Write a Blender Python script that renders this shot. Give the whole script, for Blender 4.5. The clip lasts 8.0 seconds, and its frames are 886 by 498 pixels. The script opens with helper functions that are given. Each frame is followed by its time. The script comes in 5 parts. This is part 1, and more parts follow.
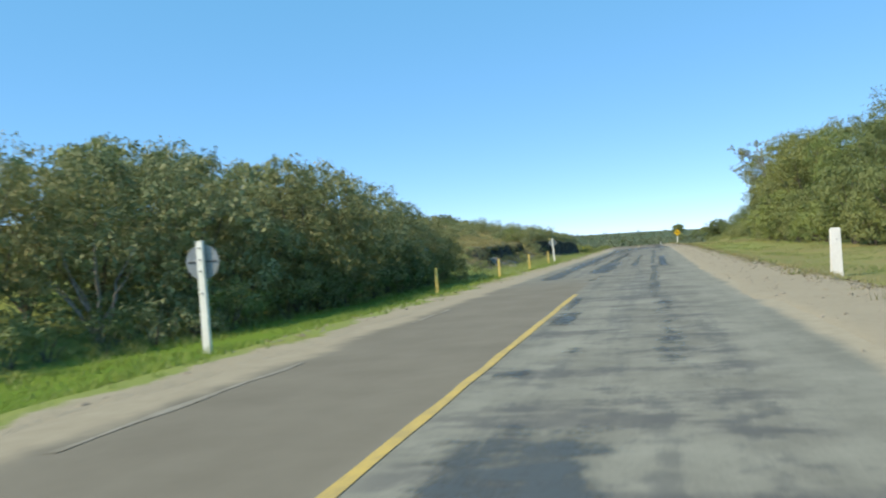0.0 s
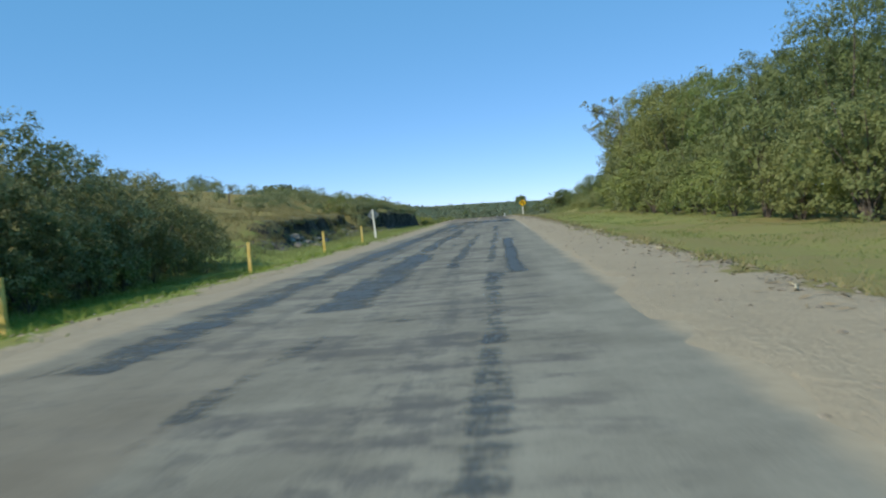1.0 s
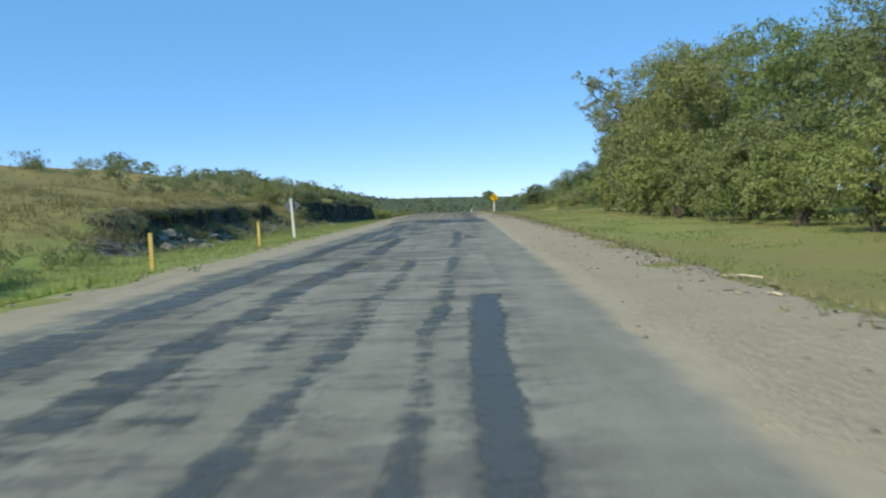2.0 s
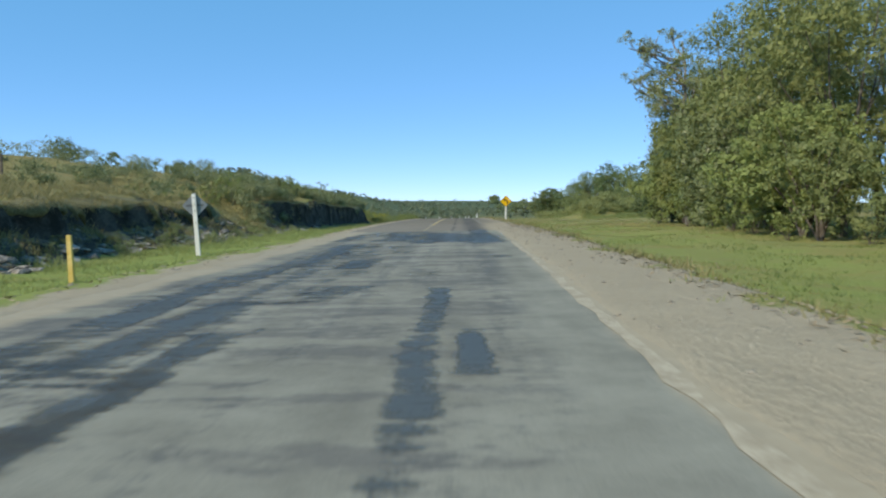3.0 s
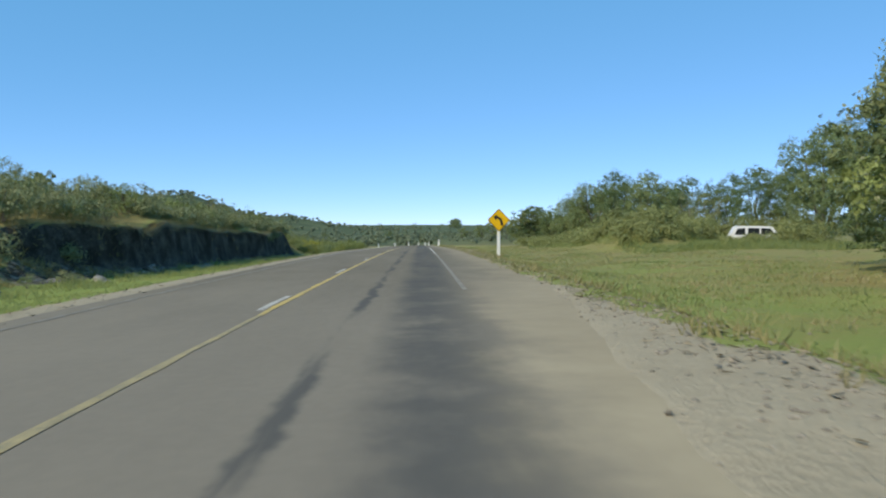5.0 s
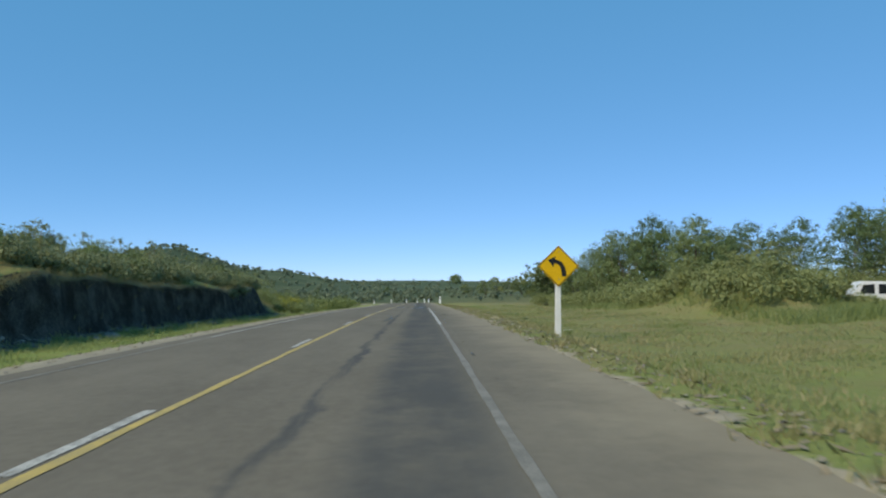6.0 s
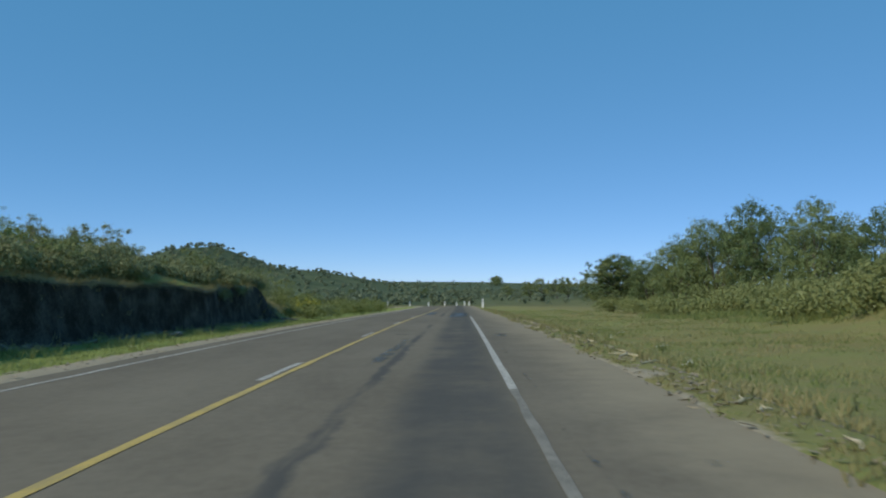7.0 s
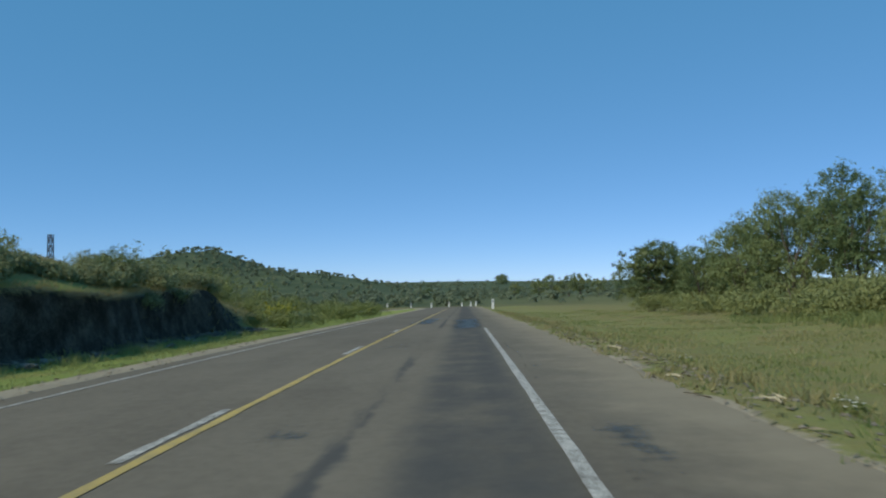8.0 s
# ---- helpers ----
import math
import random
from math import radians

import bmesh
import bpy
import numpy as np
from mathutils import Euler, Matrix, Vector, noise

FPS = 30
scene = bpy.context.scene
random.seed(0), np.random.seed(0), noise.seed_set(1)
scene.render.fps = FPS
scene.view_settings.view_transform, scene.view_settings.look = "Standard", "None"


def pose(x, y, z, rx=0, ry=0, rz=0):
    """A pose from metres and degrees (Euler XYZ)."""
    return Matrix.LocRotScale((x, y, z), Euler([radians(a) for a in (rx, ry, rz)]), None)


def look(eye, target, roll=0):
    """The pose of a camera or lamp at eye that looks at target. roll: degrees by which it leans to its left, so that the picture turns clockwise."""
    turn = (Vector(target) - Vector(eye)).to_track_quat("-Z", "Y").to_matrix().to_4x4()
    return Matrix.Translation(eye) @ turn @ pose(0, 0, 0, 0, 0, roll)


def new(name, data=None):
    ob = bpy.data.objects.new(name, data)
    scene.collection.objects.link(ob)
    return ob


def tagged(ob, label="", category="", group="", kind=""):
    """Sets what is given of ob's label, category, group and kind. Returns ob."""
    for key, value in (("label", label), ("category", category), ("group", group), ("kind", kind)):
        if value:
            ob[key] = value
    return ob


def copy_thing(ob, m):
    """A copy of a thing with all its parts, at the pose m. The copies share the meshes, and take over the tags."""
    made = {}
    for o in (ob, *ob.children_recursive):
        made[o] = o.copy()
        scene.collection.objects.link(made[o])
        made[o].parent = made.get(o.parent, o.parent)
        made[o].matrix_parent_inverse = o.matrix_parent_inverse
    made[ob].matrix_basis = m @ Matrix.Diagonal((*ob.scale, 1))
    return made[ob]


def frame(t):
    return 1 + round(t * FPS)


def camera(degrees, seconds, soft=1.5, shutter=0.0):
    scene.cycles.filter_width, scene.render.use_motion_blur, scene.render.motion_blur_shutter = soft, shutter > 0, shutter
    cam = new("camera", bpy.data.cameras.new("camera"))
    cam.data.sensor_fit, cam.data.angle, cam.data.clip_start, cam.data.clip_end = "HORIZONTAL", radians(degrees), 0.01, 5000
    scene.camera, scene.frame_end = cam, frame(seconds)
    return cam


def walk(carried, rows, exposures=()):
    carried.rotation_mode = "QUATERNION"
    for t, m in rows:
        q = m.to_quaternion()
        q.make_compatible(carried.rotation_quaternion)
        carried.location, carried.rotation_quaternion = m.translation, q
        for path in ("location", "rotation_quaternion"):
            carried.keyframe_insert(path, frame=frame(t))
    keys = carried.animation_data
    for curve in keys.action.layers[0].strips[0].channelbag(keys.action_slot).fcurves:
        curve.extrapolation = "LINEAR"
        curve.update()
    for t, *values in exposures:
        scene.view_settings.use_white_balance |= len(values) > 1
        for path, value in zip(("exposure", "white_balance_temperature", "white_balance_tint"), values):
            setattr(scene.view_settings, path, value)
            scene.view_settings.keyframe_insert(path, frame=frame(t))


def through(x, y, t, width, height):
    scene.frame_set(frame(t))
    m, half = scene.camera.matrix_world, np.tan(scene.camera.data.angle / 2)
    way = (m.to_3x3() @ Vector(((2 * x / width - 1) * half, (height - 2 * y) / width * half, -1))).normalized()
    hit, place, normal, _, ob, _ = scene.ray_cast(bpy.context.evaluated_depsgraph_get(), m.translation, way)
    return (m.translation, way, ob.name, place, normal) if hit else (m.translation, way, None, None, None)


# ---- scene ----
cam = camera(58.06, 8.0, soft=2.1, shutter=0.12)
# seconds, eye, target, roll
PATH = [
    (0, (-0.965, 0.000, 1.250), (-3.396, 9.700, 1.196), -3.15),
    (0.5, (-0.789, 11.005, 1.162), (-1.897, 20.942, 0.982), -2.82),
    (1, (-0.602, 22.006, 1.090), (-1.179, 31.975, 0.570), -3.12),
    (1.5, (-0.406, 32.980, 1.031), (-0.824, 42.955, 0.464), -2.41),
    (1.7, (-0.327, 37.357, 1.010), (-0.593, 47.335, 0.391), -1.73),
    (2.8, (0.109, 61.232, 0.916), (-0.054, 71.213, 0.327), -0.04),
    (3, (0.186, 65.525, 0.901), (-0.016, 75.506, 0.325), 0.34),
    (3.5, (0.372, 76.173, 0.864), (0.158, 86.158, 0.354), 0.70),
    (4, (0.544, 86.686, 0.825), (0.307, 96.676, 0.451), 0.93),
    (4.5, (0.700, 97.041, 0.783), (0.684, 107.036, 0.465), -0.50),
    (4.7, (0.756, 101.133, 0.764), (0.892, 111.127, 0.440), -0.43),
    (5.8, (0.995, 123.064, 0.640), (1.378, 133.054, 0.890), 0.31),
    (6, (1.023, 126.935, 0.613), (1.312, 136.921, 1.042), 0.29),
    (6.5, (1.070, 136.437, 0.536), (1.088, 146.413, 1.227), 0.20),
    (7, (1.078, 145.670, 0.449), (0.865, 155.658, 0.893), 0.72),
    (7.5, (1.044, 154.614, 0.351), (0.702, 164.598, 0.791), 0.11),
    (8, (0.965, 163.246, 0.241), (0.704, 173.232, 0.684), -0.60),
]
EXPOSURES = [(0.0, 0.47, 7000, 10), (0.5, 0.2, 6750, 10), (1.0, 0.04, 6550, 10), (1.5, 0.18, 6550, 10), (4.5, 0.15, 6600, 10), (6.0, -0.12, 6450, 9), (6.5, -0.36, 6350, 8), (7.0, -0.4, 6350, 8), (8.0, -0.4, 6350, 8)]
walk(cam, [(t, look(eye, target, roll)) for t, eye, target, roll in PATH], EXPOSURES)

# ---- light: clear morning, sun from the left and a little behind ----
SUN_DIR = Vector((-0.59, -0.50, 0.63)).normalized()
world = bpy.data.worlds.new("sky")
scene.world = world
world.use_nodes = True
sky = world.node_tree.nodes.new("ShaderNodeTexSky")
sky.sky_type, sky.sun_disc = "NISHITA", False
sky.sun_elevation = math.asin(SUN_DIR.z)
sky.sun_rotation = math.atan2(SUN_DIR.x, SUN_DIR.y)
sky.altitude = 2500
sky.air_density, sky.dust_density, sky.ozone_density = 0.62, 0.0, 6.0
back = world.node_tree.nodes["Background"]
back.inputs["Strength"].default_value = 0.195
haze = world.node_tree.nodes.new("ShaderNodeMix")
haze.data_type, haze.blend_type = "RGBA", "MULTIPLY"
haze.inputs[0].default_value = 1.0
haze.inputs[7].default_value = (1.15, 0.93, 0.93, 1.0)
world.node_tree.links.new(sky.outputs[0], haze.inputs[6])
even = world.node_tree.nodes.new("ShaderNodeMix")
even.data_type = "RGBA"
even.inputs[0].default_value = 0.5
even.inputs[7].default_value = (0.54, 2.52, 4.35, 1.0)
world.node_tree.links.new(haze.outputs[2], even.inputs[6])
world.node_tree.links.new(even.outputs[2], back.inputs["Color"])
sun = new("sun", bpy.data.lights.new("sun", "SUN"))
sun.data.energy, sun.data.angle, sun.data.color = 4.0, radians(0.55), (1.0, 0.90, 0.73)
sun.matrix_world = look(tuple(SUN_DIR * 100), (0, 0, 0))


# ---- shape of the ground and of the road ----
def smooth(a, b, v):
    k = np.clip((v - a) / (b - a), 0.0, 1.0)
    return k * k * (3 - 2 * k)


BEND_Y, BEND_R = 295.0, 55.0


def road_uv(x, y):
    """Across (u, to the right) and along (s) the road for points of the plan."""
    x, y = np.asarray(x, float), np.asarray(y, float)
    shift = -1.05 * (1 - smooth(15, 105, y))
    u, s = x - shift, y.copy()
    rx, ry = x + BEND_R, y - BEND_Y
    turn = np.arctan2(np.maximum(ry, 0), rx)
    arc = (y > BEND_Y) & (rx > 0)
    u = np.where(arc, np.hypot(rx, ry) - BEND_R, u)
    s = np.where(arc, BEND_Y + BEND_R * turn, s)
    past = (y > BEND_Y) & (rx <= 0)
    u = np.where(past, ry - BEND_R, u)
    s = np.where(past, BEND_Y + BEND_R * math.pi / 2 - rx, s)
    return u, s


def road_z(s):
    k = np.clip(s, -60, 195) / 100
    return -0.881 * k + 0.779 * k**2 - 0.379 * k**3 - 0.0205 * (np.clip(s, 195, 330) - 195) - 0.028 * (np.clip(s, 312, 370) - 312)


def road_xy(u, s):
    """A point of the plan from across and along."""
    if s <= BEND_Y:
        return u - 1.05 * (1 - float(smooth(15, 105, s))), s
    a = (s - BEND_Y) / BEND_R
    if a < math.pi / 2:
        return (BEND_R + u) * math.cos(a) - BEND_R, BEND_Y + (BEND_R + u) * math.sin(a)
    return -BEND_R - (s - BEND_Y - BEND_R * math.pi / 2), BEND_Y + BEND_R + u


WAVE_SETS = {}


def waves(x, y, size, seed):
    """Smooth uneven ground, about -1 to 1."""
    if (size, seed) not in WAVE_SETS:
        rng = np.random.RandomState(seed)
        rows = []
        for k in range(7):
            a, f = rng.uniform(0, 6.28), rng.uniform(0.6, 1.7) * 6.28 / size
            rows.append((math.cos(a) * f, math.sin(a) * f, rng.uniform(0, 6.28)))
        WAVE_SETS[(size, seed)] = rows
    out = 0
    for fx, fy, start in WAVE_SETS[(size, seed)]:
        out = out + np.sin(x * fx + y * fy + start)
    return out / 3.2


def bank_lines(x, y, s):
    """Of the cut bank: its foot across from the road, the lip behind the foot, how far it is cut and how steep it stands."""
    steep = smooth(140, 172, s)
    foot = 17.4 + 0.9 * waves(x, y, 23, 3) + (0.3 * waves(x, y, 7, 31) + 0.08 * waves(x, y, 2.4, 32)) * (1 - 0.6 * steep)
    cut = smooth(74, 94, s) * (1 - smooth(222, 258, s)) * (1 - 0.6 * smooth(131, 139, s) * (1 - smooth(144, 153, s)))
    lip = 2.5 + (0.55 * waves(x, y, 5.3, 34) + 0.25 * waves(x, y, 1.9, 35)) * (1 - 0.7 * steep) - 1.6 * steep
    return foot, lip, cut, steep


def ragged(u, s):
    """How far grass and gravel reach into one another along the shoulders."""
    return (0.42 * waves(u, s, 3.1, 77) + 0.22 * waves(u, s, 1.3, 82)) * (1 - 0.5 * smooth(100, 125, s))


def ground_z(x, y):
    """Height of the ground sheet."""
    x, y = np.asarray(x, float), np.asarray(y, float)
    u, s = road_uv(x, y)
    base = road_z(s) + 0.0218 * np.clip(u, -14, 14)
    # gravel and earth lap over the asphalt's edges
    edge = (0.45 * waves(x, y, 4.0, 21) + 0.3 * waves(x, y, 1.4, 22)) * (1 - np.where(u > 0, 0.6 * smooth(112, 132, s), 0.8 * smooth(96, 110, s)))
    right_edge = 2.15 + 1.45 * smooth(108, 126, s)
    z = base - 0.06 + 0.075 * np.maximum(smooth(right_edge - 0.15, right_edge + 0.15, u + 0.35 * edge * (1 - 0.6 * smooth(60, 70, s))), smooth(4.6 + 0.45 * smooth(96, 112, s), 5.3 + 0.35 * smooth(96, 112, s), -u + 0.4 * edge))
    # left verge falls into a ditch
    z = z - 0.85 * smooth(5.8, 9.6, -u) - 0.25 * smooth(10.5, 16, -u)
    # left: the cut bank and the hill behind it
    near = 1 - smooth(330, 420, s)
    foot, lip, cut, steep = bank_lines(x, y, s)
    talus = 0.42 - 0.32 * steep
    rise = (0.6 + (1.75 + 1.0 * steep) * cut + 0.2 * waves(x, y, 11, 33) * cut) * (talus * smooth(-0.6, 2.6, -u - foot + 0.3 * waves(x, y, 2.1, 36)) + (1 - talus) * smooth(0.0, 0.55 + 8 * (1 - cut), -u - foot - lip))
    slope = 0.17 * np.clip(-u - foot - 1, 0, 26) + 0.08 * np.clip(-u - foot - 27, 0, 40) + 0.03 * np.clip(-u - 75, 0, 400)
    left = rise + slope * (0.55 + 0.45 * smooth(60, 130, s)) * (1 - 0.65 * smooth(240, 330, s)) + 0.35 * waves(x, y, 14, 5) * smooth(16, 24, -u)
    z = z + np.where(u < 0, left * near, 0)
    # right: shoulder drops a little, the meadow rises to a low mound
    z = z - 0.25 * smooth(4.35, 5.3, u) - 0.15 * smooth(5, 9, u)
    mound = 0.55 * smooth(10, 34, u) * smooth(60, 150, s) * (1 - smooth(200, 245, s)) + 0.02 * np.clip(u - 34, 0, 200) + 2.0 * np.exp(-(((u - 19.0) / 3.1) ** 2) - ((s - 172) / 8) ** 2) + 1.1 * np.exp(-(((u - 25) / 6) ** 2) - ((s - 190) / 13) ** 2) - 0.3 * np.exp(-(((u - 30) / 4.5) ** 2) - ((s - 174.5) / 5.0) ** 2)
    z = z + np.where(u > 0, mound * near + 0.12 * waves(x, y, 9, 7) * smooth(5, 12, u), 0)
    # far country: a shallow valley, then low ridges
    far = np.hypot(x, y - 160)
    k = smooth(230, 500, far)
    ridge = -5 + 8.2 * smooth(450, 1300, far) + 2.0 * waves(x, y, 420, 11) * smooth(300, 700, far)
    ridge = ridge + (23 * np.exp(-(((x + 192) / 40) ** 2)) + 9 * np.exp(-(((x + 192) / 105) ** 2)) + 8.5 * np.exp(-(((x + 108) / 50) ** 2))) * np.exp(-(((y - 745) / 130) ** 2))
    return z * (1 - k) + ridge * k


# ---- small helpers ----
def node(nt, kind, props=None, **ins):
    n = nt.nodes.new("ShaderNode" + kind)
    for key, value in (props or {}).items():
        setattr(n, key, value)
    for key, value in ins.items():
        sock = n.inputs[int(key[1:])] if key[0] == "i" and key[1:].isdigit() else n.inputs[key.replace("_", " ")]
        if isinstance(value, bpy.types.NodeSocket):
            nt.links.new(value, sock)
        else:
            sock.default_value = value
    return n


def rgb(r, g, b):
    return (r, g, b, 1.0)


def math_node(nt, op, a, b=0.0, c=0.0):
    return node(nt, "Math", {"operation": op}, i0=a, i1=b, i2=c).outputs[0]


def ramp(nt, value, a, b):
    """0 below a, 1 above b, smooth between."""
    n = node(nt, "MapRange", {"interpolation_type": "SMOOTHSTEP"}, Value=value)
    n.inputs["From Min"].default_value, n.inputs["From Max"].default_value = a, b
    return n.outputs[0]


def mix(nt, k, a, b):
    return node(nt, "Mix", {"data_type": "RGBA"}, i0=k, i6=a, i7=b).outputs[2]


def noise_tex(nt, scale, detail=4.0, rough=0.6, vector=None):
    n = node(nt, "TexNoise", Scale=scale, Detail=detail, Roughness=rough)
    if vector is not None:
        nt.links.new(vector, n.inputs["Vector"])
    return n.outputs["Fac"]


def material(name, rough=0.8, metal=0.0, spec=0.3):
    m = bpy.data.materials.new(name)
    m.use_nodes = True
    nt = m.node_tree
    bsdf = nt.nodes["Principled BSDF"]
    bsdf.inputs["Roughness"].default_value, bsdf.inputs["Metallic"].default_value = rough, metal
    bsdf.inputs["Specular IOR Level"].default_value = spec
    return m, nt, bsdf


def bump(nt, bsdf, height, strength, distance):
    n = node(nt, "Bump", Strength=strength, Distance=distance, Height=height)
    nt.links.new(n.outputs[0], bsdf.inputs["Normal"])


def mottled(name, a, b, scale, rough=0.8, metal=0.0, relief=0.2, dist=0.01, fine=8.0):
    """A surface of two close colours, mottled at two sizes, with fine relief."""
    m, nt, bsdf = material(name, rough, metal)
    where = node(nt, "NewGeometry").outputs["Position"]
    big, small = noise_tex(nt, scale, 5, 0.6, where), noise_tex(nt, scale * fine, 4, 0.7, where)
    k = math_node(nt, "MULTIPLY_ADD", small, 0.5, math_node(nt, "MULTIPLY", big, 0.5))
    nt.links.new(mix(nt, ramp(nt, k, 0.36, 0.64), rgb(*a), rgb(*b)), bsdf.inputs["Base Color"])
    bump(nt, bsdf, small, relief, dist)
    return m


def leaf_material(name, a, b, c, cells=0.0, through=0.24, rough=0.55):
    """Leaves of three greens, some light through them. cells: leaflets a metre that break each spray up."""
    m, nt, bsdf = material(name, rough, 0.0, 0.3)
    geo = node(nt, "NewGeometry").outputs
    isle, each = geo["Random Per Island"], node(nt, "ObjectInfo").outputs["Random"]
    patch = noise_tex(nt, 0.7, 3, 0.6, geo["Position"])
    shade = math_node(nt, "MULTIPLY_ADD", isle, 0.6, 0.2)
    if cells:
        leaflet = node(nt, "TexVoronoi", Vector=geo["Position"], Scale=cells)
        tone = node(nt, "SeparateColor", Color=leaflet.outputs["Color"]).outputs[0]
        shade = math_node(nt, "MULTIPLY_ADD", tone, 0.26, math_node(nt, "MULTIPLY_ADD", isle, 0.16, math_node(nt, "MULTIPLY", ramp(nt, noise_tex(nt, 1.1, 3, 0.5, geo["Position"]), 0.35, 0.65), 0.58)))
    col = mix(nt, shade, rgb(*a), rgb(*b))
    k = ramp(nt, math_node(nt, "MULTIPLY_ADD", each, 0.5, math_node(nt, "MULTIPLY", patch, 0.7)), 0.35, 0.85)
    col = mix(nt, math_node(nt, "MULTIPLY", k, 0.75), col, rgb(*c))
    nt.links.new(col, bsdf.inputs["Base Color"])
    glow = node(nt, "BsdfTranslucent", Color=col)
    out = node(nt, "MixShader", i0=through, i1=bsdf.outputs[0], i2=glow.outputs[0]).outputs[0]
    if cells:
        gap = math_node(nt, "GREATER_THAN", leaflet.outputs["Distance"], 0.55)
        out = node(nt, "MixShader", i0=gap, i1=out, i2=node(nt, "BsdfTransparent").outputs[0]).outputs[0]
    nt.links.new(out, nt.nodes["Material Output"].inputs["Surface"])
    return m


def mesh_from(name, verts, faces, mat=None, smooth_faces=False):
    me = bpy.data.meshes.new(name)
    me.from_pydata(verts, [], faces)
    if mat:
        me.materials.append(mat)
    if smooth_faces:
        me.polygons.foreach_set("use_smooth", [True] * len(me.polygons))
    me.update()
    return me


def part(name, bm, mat, parent, label=""):
    """One bmesh, or one mesh, as ONE part under a thing or a part."""
    me = bm
    if isinstance(bm, bmesh.types.BMesh):
        me = bpy.data.meshes.new(name)
        bm.to_mesh(me)
        bm.free()
        me.materials.append(mat)
    ob = new(name, me)
    ob.parent = parent
    return tagged(ob, label) if label else ob


def box(size, centre=(0, 0, 0), bevel=0.0, turn=None):
    bm = bmesh.new()
    bmesh.ops.create_cube(bm, size=1.0, matrix=Matrix.Translation(centre) @ (turn or Matrix()) @ Matrix.Diagonal((*size, 1)))
    if bevel:
        bmesh.ops.bevel(bm, geom=bm.edges[:], offset=bevel, segments=2, affect="EDGES")
    return bm


def disc(radius, depth, turn, sides=28, bevel=0.0):
    bm = bmesh.new()
    bmesh.ops.create_cone(bm, cap_ends=True, segments=sides, radius1=radius, radius2=radius, depth=depth, matrix=turn)
    if bevel:
        bmesh.ops.bevel(bm, geom=[e for e in bm.edges if len(e.link_faces) == 2 and min(len(f.verts) for f in e.link_faces) < max(len(f.verts) for f in e.link_faces)], offset=bevel, segments=2, affect="EDGES")
    return bm


def gz(x, y):
    return float(ground_z(x, y))


def empty(name, x, y, z, rz=0.0):
    ob = new(name)
    ob.matrix_world = pose(x, y, z, 0, 0, rz)
    return ob


